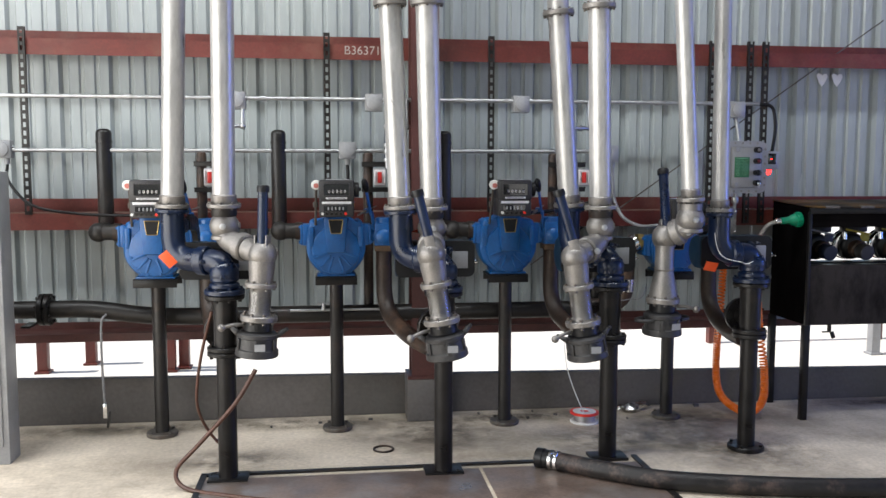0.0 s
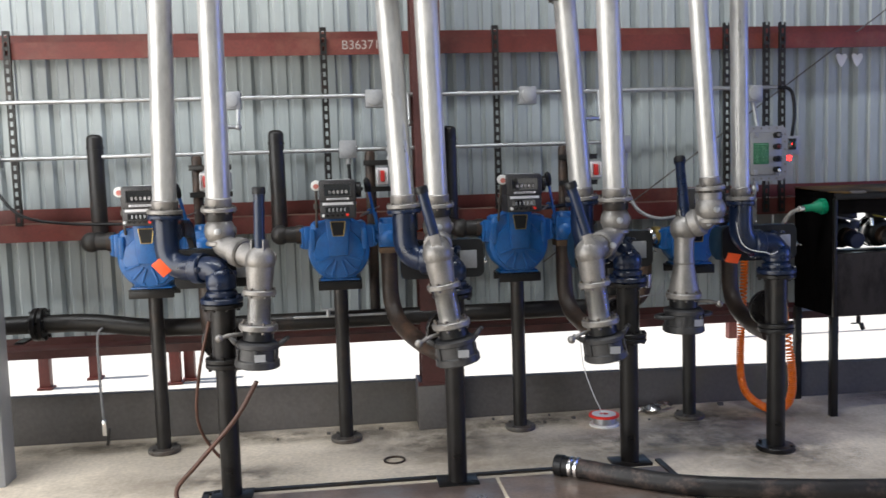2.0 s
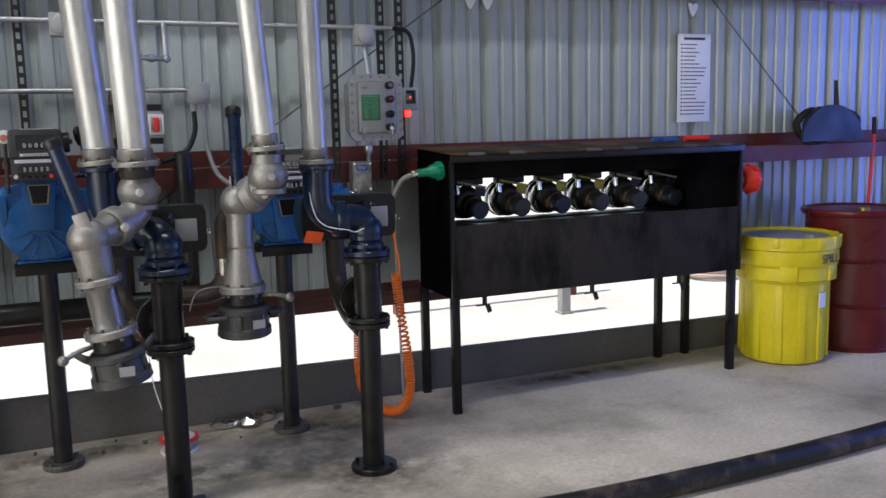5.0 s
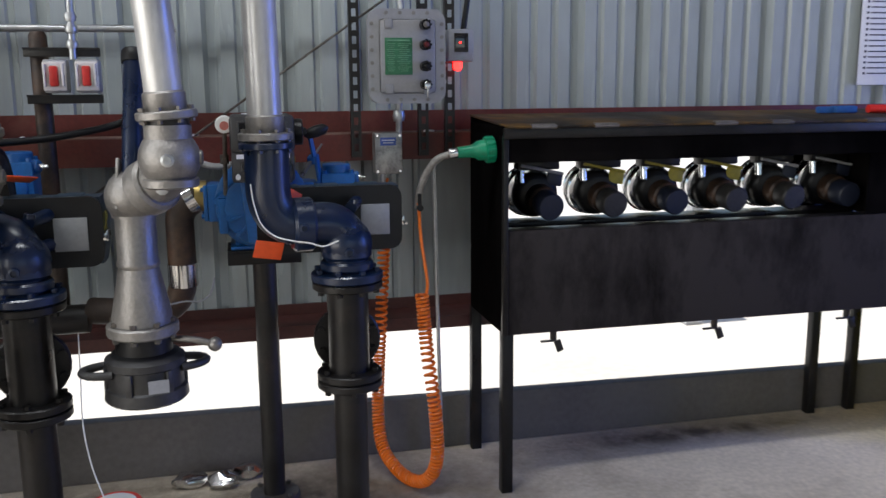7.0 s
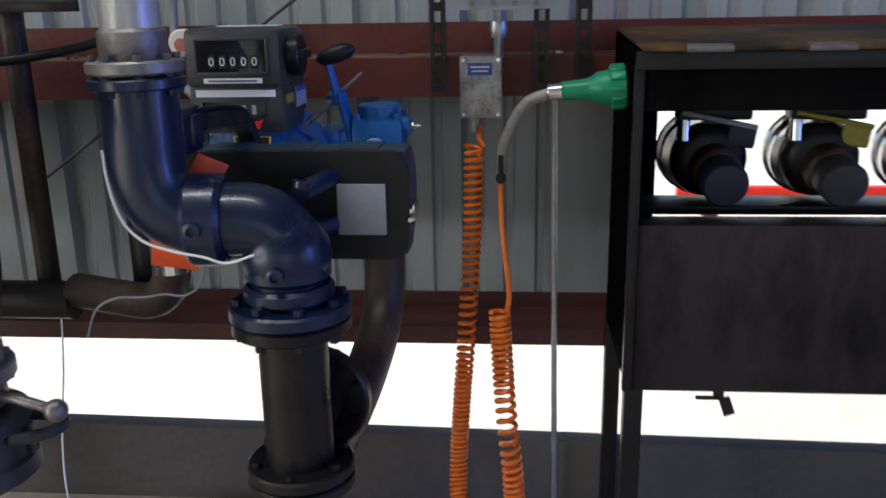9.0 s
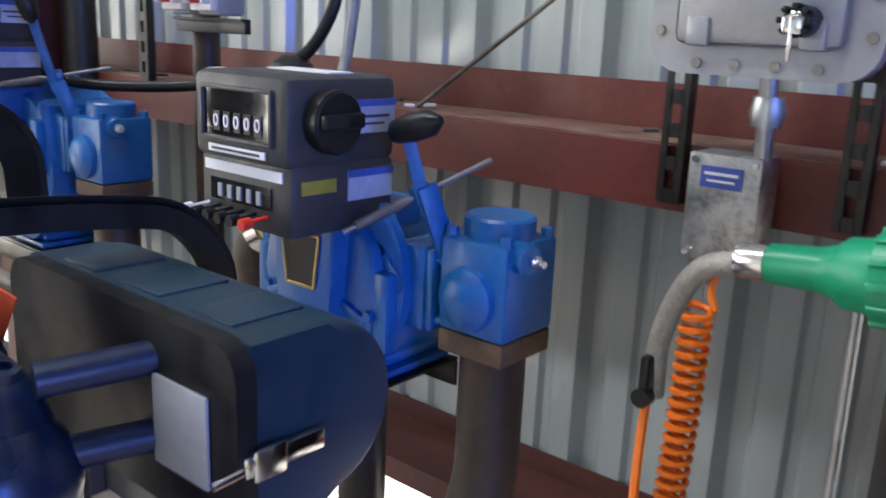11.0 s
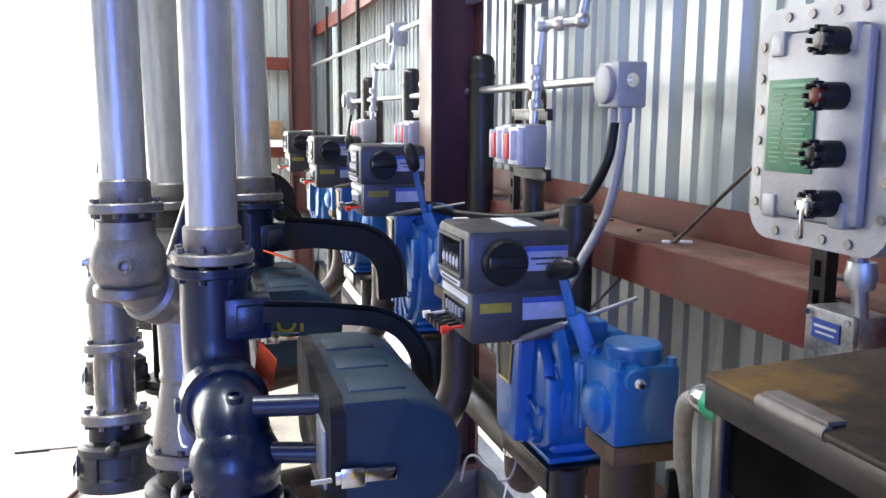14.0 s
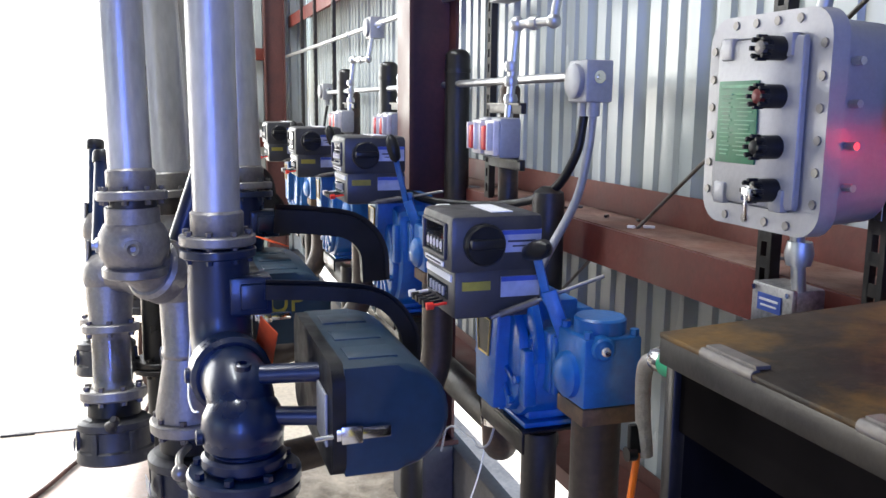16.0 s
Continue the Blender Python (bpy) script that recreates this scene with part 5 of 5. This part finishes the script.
part("trough_ledge", boxb((CW / 2, 0.05, s0 - 0.012), (CW - 0.02, 0.09, 0.02), 0.003), BLACK, k)
part("valve_ledge", boxb((0.79, 0.25, s0 - 0.012), (1.52, 0.12, 0.02), 0.002), BLACK, k)
part("back_panel", boxb((CW / 2, CD - 0.004, (zb + s0 - 0.14) / 2), (CW, t, s0 - 0.14 - zb)), TROUGH, k)
part("back_panel", boxb((CW / 2, CD - 0.004, 1.27), (CW, t, 0.07)), TROUGH, k)
part("back_panel", boxb((1.49, CD - 0.004, 0.98), (0.14, t, 0.27)), TROUGH, k)
part("back_panel", boxb((1.49, CD - 0.004, 1.19), (0.14, t, 0.09)), TROUGH, k)
part("back_panel", boxb((0.055, CD - 0.004, (s0 + s1) / 2 - 0.06), (0.11, t, s1 - s0 + 0.12)), TROUGH, k)
for x in (0.0, CW):
    part("corner_edge", boxb((x, 0.0, (zt + zb) / 2), (0.02, 0.02, zt - zb), 0.003), BLACK, k)
for i in range(3):
    w = CW / 3
    part("lid", boxb((0, 0, 0), (w - 0.004, CD + 0.05, 0.008), 0.003, Matrix.Translation((w * (i + 0.5), CD / 2 - 0.005, zt + 0.043)) @ pose(0, 0, 0, 3.1, 0, 0)), LID, k, "rusty steel lid leaf")
part("front_lip", boxb((CW / 2, -0.012, zt + 0.008), (CW + 0.02, 0.018, 0.036), 0.003), BLACK, k, "worn black front lip")
part("back_rail", boxb((CW / 2, CD - 0.006, zt + 0.022), (CW, 0.012, 0.06), 0.003), TROUGH, k)
for x in (0.004, CW - 0.004):
    part("end_rail", boxb((x, CD / 2 + 0.004, zt + 0.014), (0.008, CD - 0.03, 0.034), 0.002), TROUGH, k)
for x in (0.13, 0.36, 0.82, 1.05, 1.45, 1.7):
    bm = cyl(bmesh.new(), (x - 0.045, -0.024, zt + 0.03), (x + 0.045, -0.024, zt + 0.03), 0.007, 10)
    box(bm, (x, -0.014, zt + 0.0375), (0.085, 0.018, 0.004))
    part("lid_hinge", bm, FOOT, k)
for x, y in ((0.02, 0.02), (CW - 0.02, 0.02), (0.02, CD - 0.02), (CW - 0.02, CD - 0.02), (CW - 0.23, CD - 0.02)):
    bm = boxb((x, y - 0.0, zb / 2), (0.04, 0.006, zb), 0.001)
    box(bm, (x - 0.018, y + 0.018, zb / 2), (0.006, 0.036, zb), 0.001)
    part("leg", bm, BLACK, k)
for x in (0.23, 0.9, 1.5):
    bm = cyl(bmesh.new(), (x, 0.12, zb + 0.02), (x, 0.12, zb - 0.06), 0.009, 10)
    lathe(bm, [(0.013, -0.02), (0.013, 0.02)], axis((x, 0.12, zb - 0.045), (0, 0, 1)), 10)
    box(bm, (x - 0.025, 0.11, zb - 0.066), (0.06, 0.01, 0.008), 0.002)
    box(bm, (0, 0, -0.018), (0.026, 0.012, 0.045), 0.003, Matrix.Translation((x + 0.012, 0.11, zb - 0.07)) @ pose(0, 0, 0, 0, -20, 0))
    part("drain_cock", bm, DARKPIPE, k)
for i in range(6):
    x, y, z = CX + 0.2 + i * 0.25, CYF + 0.27, 1.08
    v = thing("hose_valve", (x, y, z), "hose valve with a dust cap lying in the trough slot", "valve", "hose valves")
    for r, y in ((0.1, 0.06), (0.094, 0.02)):
        part("clamp_ring", lathe(bmesh.new(), [(r - 0.012, y - 0.012), (r, y - 0.009), (r, y + 0.009), (r - 0.012, y + 0.012)], axis((-0.01, 0, 0.003), (0, 1, 0.08)), 28), CHROME, v, "bright clamp ring")
    part("valve_body", lathe(bmesh.new(), [(0.062, -0.045), (0.08, -0.035), (0.086, -0.02), (0.086, 0.005), (0.07, 0.01), (0.07, 0.045), (0.092, 0.05), (0.092, 0.1)], axis((0, 0, 0), (0.03, 1, 0.1)), 26), PLASTIC, v)
    part("valve_neck", lathe(bmesh.new(), [(0.052, -0.02), (0.056, -0.03), (0.056, -0.075), (0.05, -0.082)], axis((0.004, -0.015, -0.008), (-0.03, 1, 0.14)), 24), RUST, v, "worn bronze-brown neck")
    part("dust_cap", lathe(bmesh.new(), [(0.046, -0.08), (0.05, -0.088), (0.05, -0.15), (0.045, -0.156)], axis((0.004, -0.015, -0.01), (-0.03, 1, 0.14)), 24), (DARK_BLUE, COUPLER, DARK_BLUE, COUPLER, COUPLER, DARK_BLUE)[i], v, "worn dust cap")
    part("valve_hinge", cyl(bmesh.new(), (-0.062, -0.03, 0.045), (-0.062, -0.02, 0.115), 0.014, 12), CHROME, v, "bright hinge pin")
    part("handle_block", box(boxb((0.005, -0.01, 0.112), (0.165, 0.06, 0.038), 0.006), (0.005, -0.005, 0.07), (0.04, 0.04, 0.06), 0.004), BLACK, v)
    part("handle_tag", boxb((0.055, -0.046, 0.066), (0.062, 0.008, 0.05), 0.006, Matrix.Rotation(radians(8), 4, "Y")), (DARK_BLUE, YELLOW_MARK, YELLOW_MARK, YELLOW_MARK, DARK_BLUE, DARK_BLUE)[i], v, "grimy handle grip")
    part("valve_handle", cyl(bmesh.new(), (-0.07, -0.052, 0.112), (0.095, -0.056, 0.078), 0.006, 8), (GREY, YELLOW_MARK, YELLOW_MARK, YELLOW_MARK, GREY, GREY)[i], v)
k = thing("dust_plug", (CX + CW, 5.28, 1.13), "red plastic dust plug on a pipe end beside the trough", "plug")
part("pipe_stub", lathe(bmesh.new(), [(0.03, -0.01), (0.03, 0.07), (0.038, 0.072), (0.038, 0.1)], axis((0, 0, 0), (1, 0, 0)), 18), BRASS, k)
bm = lathe(bmesh.new(), [(0.04, 0.1), (0.06, 0.105), (0.075, 0.15), (0.085, 0.158), (0.085, 0.19), (0.06, 0.195), (0.045, 0.175)], axis((0, 0, 0), (1, 0, 0)), 20)
for a in range(0, 360, 45):
    box(bm, (0.084, 0, 0.172), (0.016, 0.026, 0.036), 0.003, axis((0, 0, 0), (1, 0, 0)) @ Matrix.Rotation(radians(a), 4, "Z"))
part("plug_head", bm, RED_PLASTIC, k)
bm = boxb((4.36, 5.44, zt + 0.064), (0.1, 0.05, 0.03), 0.008)
box(bm, (4.28, 5.45, zt + 0.062), (0.07, 0.03, 0.028), 0.006, None)
single("rag", bm, mat("blue_rag", (0.02, 0.12, 0.4), 0.8), "crumpled blue shop rag on the trough lid", "rag")
single("handle_grip", cyl(bmesh.new(), (4.46, 5.42, zt + 0.066), (4.62, 5.4, zt + 0.065), 0.017), RED_PLASTIC, "red plastic tool grip lying on the trough lid", "tool")
k = thing("hose_coil", (7.25, 8.45, -0.17), "coil of pale hose lying flat on the ground outside", "hose coil")
for i in range(6):
    r = 0.2 + 0.025 * (i % 3)
    pts = [(r * math.cos(a * math.tau / 40) + 0.01 * (i % 2), r * math.sin(a * math.tau / 40), 0.02 + 0.02 * i + 0.006 * math.sin(2 * a * math.tau / 40)) for a in range(41)]
    part("hose_loop", sweep(bmesh.new(), pts, 0.0125, 8), PALE_HOSE, k)
single("outside_barrier", boxb((4.6, 8.4, 0.33), (2.2, 0.06, 0.14), 0.01), RED_PLASTIC, "red barrier board outside the wall opening", "barrier")
bpy.data.objects["outside_barrier"].location.z = 0
for x in (3.7, 5.5):
    single("barrier_leg", boxb((x, 8.4, 0.06), (0.08, 0.08, 0.5)), RED_STEEL, "red steel barrier leg outside", "post")

# ---- wall papers, tarp, braces ----
k = thing("notice_sheet", (4.843, 5.815, 1.757), "white laminated instruction sheet taped to the wall", "notice")
part("sheet", boxb((0, 0, 0), (0.262, 0.004, 0.56), 0.001), PAPER, k)
bm = bmesh.new()
rnd = random.Random(4)
box(bm, (0, -0.003, 0.25), (0.17, 0.0015, 0.016))
for i in range(19):
    w = rnd.uniform(0.08, 0.19)
    box(bm, (-0.1, -0.003, 0.213 - i * 0.0245), (0.012, 0.0015, 0.01))
    box(bm, (-0.085 + w / 2, -0.003, 0.213 - i * 0.0245), (w, 0.0015, 0.006))
part("print_block", bm, INK, k)
for x, z in ((3.26, 2.19), (3.37, 2.19), (4.84, 2.19)):
    bm = extrude_poly(bmesh.new(), [(-0.04, 0.03), (-0.03, 0.045), (-0.01, 0.04), (0.0, 0.03), (0.015, 0.042), (0.035, 0.04), (0.04, 0.02), (0.02, -0.02), (0.0, -0.045), (-0.02, -0.02)], 5.828, 5.832)
    bmesh.ops.translate(bm, verts=bm.verts, vec=(x, 0, z))
    single("paint_patch", bm, WHITE, "pale patch where a sticker peeled off the wall sheet", "patch", "wall patches", "structure")
single("brace_rod", cyl(bmesh.new(), (1.78, 5.72, 1.307), (3.62, 5.72, 2.58), 0.0045, 10), FOOT, "thin diagonal steel brace rod across the wall", "brace rod", "brace rods")
single("brace_rod", cyl(bmesh.new(), (4.8, 5.72, 2.34), (5.85, 5.72, 1.307), 0.0045, 10), FOOT, "thin diagonal steel brace rod across the wall", "brace rod", "brace rods")
single("brace_rod", cyl(bmesh.new(), (1.7, 5.72, 1.3), (1.2, 5.72, 0.95), 0.0045, 10), FOOT, "thin diagonal steel brace rod across the wall", "brace rod", "brace rods")
k = thing("cord_reel", (5.8, 5.58, 1.31), "dark blue half-round reel guard holding black cord on the girt", "reel")
poly = [(0.27 * math.cos(radians(a)), 0.02 + 0.24 * math.sin(radians(a))) for a in range(0, 181, 12)]
part("reel_guard", extrude_poly(bmesh.new(), [(u - 0.02, v) for u, v in poly] , -0.04, -0.02), DARK_BLUE, k)
rnd = random.Random(7)
for i in range(14):
    r = rnd.uniform(0.07, 0.13)
    c = (rnd.uniform(-0.14, 0.17), rnd.uniform(0.0, 0.05), rnd.uniform(0.1, 0.17))
    bm = sweep(bmesh.new(), [(c[0] + r * math.cos(a * 0.42), c[1] + 0.012 * math.sin(a * 1.3 + i), c[2] + r * 0.8 * math.sin(a * 0.42)) for a in range(16)], 0.026, 8)
    part("cord_loop", bm, RUBBER, k)
part("reel_handle", sweep(bmesh.new(), spline([(0.05, 0.0, 0.18), (0.04, 0.0, 0.3), (0.03, 0.0, 0.42)], 5), [0.022 - 0.001 * i for i in range(11)], 10), PLASTIC, k)

# ---- drums and crates ----
k = thing("overpack_drum", (5.13, 5.28, 0), "yellow plastic overpack spill drum, scuffed", "drum")
prof = [(0.22, 0.0), (0.245, 0.012), (0.25, 0.04), (0.265, 0.5), (0.272, 0.505), (0.275, 0.52)]
bm = lathe(bmesh.new(), prof, None, 40)
part("drum_body", bm, YELLOW, k)
for a in range(0, 360, 30):
    part("drum_rib", boxb((0.258, 0, 0.26), (0.014, 0.05, 0.46), 0.006, Matrix.Rotation(radians(a + 10), 4, "Z")), YELLOW, k)
bm = lathe(bmesh.new(), [(0.275, 0.515), (0.295, 0.525), (0.295, 0.6), (0.305, 0.61), (0.31, 0.62), (0.31, 0.7), (0.3, 0.71)], None, 40)
for a in range(0, 360, 60):
    box(bm, (0.297, 0, 0.57), (0.016, 0.1, 0.1), 0.006, Matrix.Rotation(radians(a - 70), 4, "Z"))
part("drum_shoulder", bm, YELLOW, k)
bm = lathe(bmesh.new(), [(0.3, 0.7), (0.318, 0.71), (0.318, 0.77), (0.305, 0.785), (0.29, 0.77), (0.27, 0.765)], None, 40)
for a in range(0, 360, 24):
    box(bm, (0.314, 0, 0.755), (0.016, 0.04, 0.06), 0.004, Matrix.Rotation(radians(a), 4, "Z"))
lid = part("screw_lid", bm, YELLOW, k)
part("lid_grime", box(lathe(bmesh.new(), [(0.25, 0.766), (0.25, 0.772)], None, 24), (-0.05, -0.24, 0.775), (0.03, 0.05, 0.05), 0.006), GREY, lid)
m = Matrix.Rotation(radians(10), 4, "Z") @ Matrix.Translation((0, -0.313, 0.655)) @ FACE_ROOM
text_mesh("lettering", "SPILL", 0.075, INK, m, k)
part("drum_label", boxb((0, -0.272, 0.4), (0.06, 0.004, 0.09), 0, Matrix.Rotation(radians(8), 4, "Z")), PAPER, k)
k = thing("steel_drum", (5.765, 5.33, 0), "dark red steel drum with a closed lid", "drum")
bm = lathe(bmesh.new(), [(0.3, 0.0), (0.305, 0.02), (0.295, 0.03), (0.295, 0.28), (0.308, 0.295), (0.295, 0.31), (0.295, 0.57), (0.308, 0.585), (0.295, 0.6), (0.295, 0.85), (0.3, 0.87)], None, 44)
part("drum_body", bm, DRUM_RED, k)
bm = lathe(bmesh.new(), [(0.3, 0.862), (0.322, 0.868), (0.328, 0.885), (0.32, 0.9), (0.3, 0.905), (0.285, 0.892), (0.02, 0.9)], None, 44)
dl = part("drum_lid", bm, DRUM_RED, k)
part("bung", lathe(bmesh.new(), [(0.035, 0.895), (0.035, 0.915), (0.03, 0.92)], Matrix.Translation((-0.1, -0.16, 0)), 14), BRASS, dl)
part("ring_bolt", boxb((0.05, -0.33, 0.885), (0.06, 0.02, 0.025), 0.004), GALV, dl)
k = thing("mop_handle", (6.28, 5.62, 0), "red-handled mop leaning on the wall", "mop")
part("pole", cyl(bmesh.new(), (-0.15, -0.04, 0.02), (0.03, 0.05, 1.36), 0.013, 12), RED_PLASTIC, k)
part("grip", cyl(bmesh.new(), (0.03, 0.05, 1.36), (0.043, 0.064, 1.48), 0.016, 12), PLASTIC, k)
part("mop_head", boxb((-0.15, -0.0, 0.025), (0.05, 0.16, 0.05), 0.012), GREY, k)
k = thing("wood_crate", (6.52, 5.33, 0), "slatted wooden crate standing by the wall", "crate")
for z in (0.06, 0.18, 0.3, 0.42):
    part("slat", boxb((0, -0.3, z), (0.7, 0.02, 0.09), 0.003), WOOD, k)
    part("slat", boxb((-0.34, 0, z), (0.02, 0.58, 0.09), 0.003), WOOD, k)
part("crate_core", boxb((0.01, 0.01, 0.25), (0.64, 0.56, 0.5)), BLACK, k)
single("yellow_tray", boxb((6.52, 5.33, 0.6), (0.62, 0.5, 0.19), 0.02), YELLOW, "yellow plastic tray on the wooden crate", "tray")

# ---- left side ----
k = thing("wall_carton", (-3.93, 5.28, 1.36), "small brown carton on the end wall girt", "carton")
part("carton_box", boxb((0.03, 0, 0.11), (0.12, 0.17, 0.15), 0.004), WOOD, k)
part("paper_slip", boxb((0.1, 0, 0.0), (0.006, 0.22, 0.06)), PAPER, k)
k = thing("steel_cabinet", (-2.12, 5.01, 0), "tall grey painted steel cabinet", "cabinet")
part("cabinet_body", boxb((0, 0, 0.78), (0.62, 0.155, 1.56), 0.006), GREY, k)
part("cabinet_door", boxb((0, -0.082, 0.8), (0.56, 0.012, 1.4), 0.004), GREY, k)
part("door_handle", boxb((0.2, -0.094, 0.85), (0.02, 0.016, 0.12), 0.004), CHROME, k)
single("ground_lead", sweep(bmesh.new(), spline([(-1.42, 5.43, 0.72), (-1.44, 5.4, 0.68), (-1.445, 5.4, 0.5), (-1.44, 5.4, 0.25), (-1.435, 5.4, 0.18)], 6), 0.007, 8), CABLE, "pale ground lead hanging from the header pipe", "cable")
k = thing("clamp", (-1.435, 5.4, 0.05), "small steel ground clamp hanging on its lead", "clamp")
part("jaw", boxb((0, 0, 0.1), (0.025, 0.02, 0.09), 0.004), CHROME, k)
part("jaw", boxb((0.012, 0, 0.05), (0.014, 0.02, 0.1), 0.003, pose(0, 0, 0, 0, 8, 0)), DARKPIPE, k)

# ---- floor things ----
k = thing("loading_hose", (0.93, 4.57, 0), "thick black scuffed rubber hose lying across the floor", "hose")
pts = spline([(0.13, -0.09, 0.054), (0.4, -0.3, 0.05), (0.7, -0.46, 0.049), (1.45, -0.635, 0.048), (2.4, -0.68, 0.048), (3.46, -0.64, 0.048), (4.6, -0.5, 0.048), (5.8, -0.2, 0.048), (6.8, 0.1, 0.048)], 12)
part("hose_body", sweep(bmesh.new(), pts, 0.0475, 22), RUBBER, k)
m = axis((0.13, -0.09, 0.054), (0.27, -0.21, 0.0))
for u in (-0.026, 0.005):
    part("hose_clamp", lathe(bmesh.new(), [(0.048, u - 0.01), (0.052, u - 0.007), (0.052, u + 0.007), (0.048, u + 0.01)], m, 24), CHROME, k, "bright steel hose clamp")
part("hose_end", lathe(bmesh.new(), [(0.038, -0.115), (0.052, -0.11), (0.0535, -0.07), (0.049, -0.065), (0.049, -0.03)], m, 24), PLASTIC, k)
k = thing("wire_spool", (1.46, 5.32, 0), "white plastic wire spool with a red rim on the floor", "spool")
part("spool_flange", lathe(bmesh.new(), [(0.086, 0.0), (0.088, 0.004), (0.088, 0.01), (0.084, 0.014)], None, 30), WHITE, k)
part("spool_core", lathe(bmesh.new(), [(0.045, 0.012), (0.066, 0.014), (0.066, 0.052), (0.045, 0.055)], None, 26), GALV, k)
part("spool_flange", lathe(bmesh.new(), [(0.084, 0.054), (0.09, 0.057), (0.09, 0.068), (0.083, 0.071), (0.07, 0.068)], None, 30), RED_PLASTIC, k, "red rimmed top flange")
part("spool_hub", lathe(bmesh.new(), [(0.072, 0.064), (0.072, 0.071), (0.03, 0.072), (0.028, 0.067)], None, 26), WHITE, k)
cable("bonding_wire", [(1.54, 5.28, 0.668), (1.568, 5.285, 0.738), (1.617, 5.295, 0.765), (1.684, 5.3, 0.767), (1.739, 5.3, 0.775), (1.785, 5.3, 0.772), (1.822, 5.31, 0.795), (1.838, 5.32, 0.847)], 0.003, CABLE, "thin grey bonding wire draped over the inlet pipe", "wire")
cable("bonding_wire", [(1.962, 4.626, 1.235), (1.968, 4.62, 1.184), (1.985, 4.615, 1.13), (2.018, 4.61, 1.098), (2.064, 4.608, 1.083), (2.109, 4.607, 1.075), (2.144, 4.612, 1.064), (2.185, 4.62, 1.075)], 0.002, WHITE, "thin white bonding wire hugging the navy swivel elbow", "wire")
cable("spool_wire", [(1.45, 5.27, 0.06), (1.425, 5.3, 0.12), (1.39, 5.34, 0.22), (1.365, 5.4, 0.34), (1.36, 5.46, 0.5), (1.36, 5.49, 0.66)], 0.0025, WHITE, "thin white wire rising from the spool", "wire")
rnd = random.Random(3)
for x, y in ((1.70, 5.53), (1.82, 5.5), (1.92, 5.56)):
    bm = bmesh.new()
    bmesh.ops.create_icosphere(bm, subdivisions=2, radius=0.045)
    for v in bm.verts:
        v.co = Vector((v.co.x * 1.5, v.co.y, max(v.co.z, -0.03) * 0.8)) * rnd.uniform(0.7, 1.1) + Vector((x, y, 0.026))
    lo = min(v.co.z for v in bm.verts)
    bmesh.ops.translate(bm, verts=bm.verts, vec=(0, 0, 0.001 - lo))
    single("foil_scrap", bm, CHROME, "crumpled foil scrap on the floor", "litter", "floor litter")
cable("static_cable", [(-0.475, 4.45, 0.59), (-0.58, 4.44, 0.42), (-0.76, 4.45, 0.22), (-0.87, 4.47, 0.09), (-0.82, 4.42, 0.016), (-0.6, 4.3, 0.012), (-0.3, 4.16, 0.02), (0.0, 4.04, 0.02), (0.3, 3.85, 0.012)], 0.011, BROWN_CABLE, "brown static bonding cable drooping to the floor", "cable")
cable("static_cable", [(-0.7, 4.6, 0.86), (-0.77, 4.66, 0.6), (-0.8, 4.72, 0.35), (-0.74, 4.8, 0.16), (-0.62, 4.84, 0.02)], 0.008, BROWN_CABLE, "thin brown bonding cable hanging by the stand post", "cable")
for i in range(16):
    x, y = rnd.uniform(0.6, 3.2), rnd.uniform(5.68, 5.8)
    bm = boxb((0, 0, 0.0035), (rnd.uniform(0.015, 0.06), rnd.uniform(0.006, 0.014), 0.007), 0.002, Matrix.Translation((x, y, 1.308)) @ pose(0, 0, 0, 0, 0, rnd.uniform(0, 180)))
    single("dust_chip", bm, (CURB, PAPER, RUST)[i % 3], "flake of debris lying on the dusty girt", "debris", "girt debris")
bm = sweep(bmesh.new(), [(0.18 + 0.055 * math.cos(a * 0.42), 4.93 + 0.055 * math.sin(a * 0.42), 0.006) for a in range(16)], 0.006, 8)
single("gasket_ring", bm, RUST, "small rusty ring lying on the floor", "ring")
for i in range(14):
    x, y = rnd.uniform(-1.2, 2.6), rnd.uniform(5.35, 5.62)
    bm = boxb((x, y, 0.006), (rnd.uniform(0.01, 0.04), rnd.uniform(0.01, 0.03), 0.012), 0.003)
    single("debris_bit", bm, CURB, "small crumb of concrete on the floor", "debris", "floor crumbs")
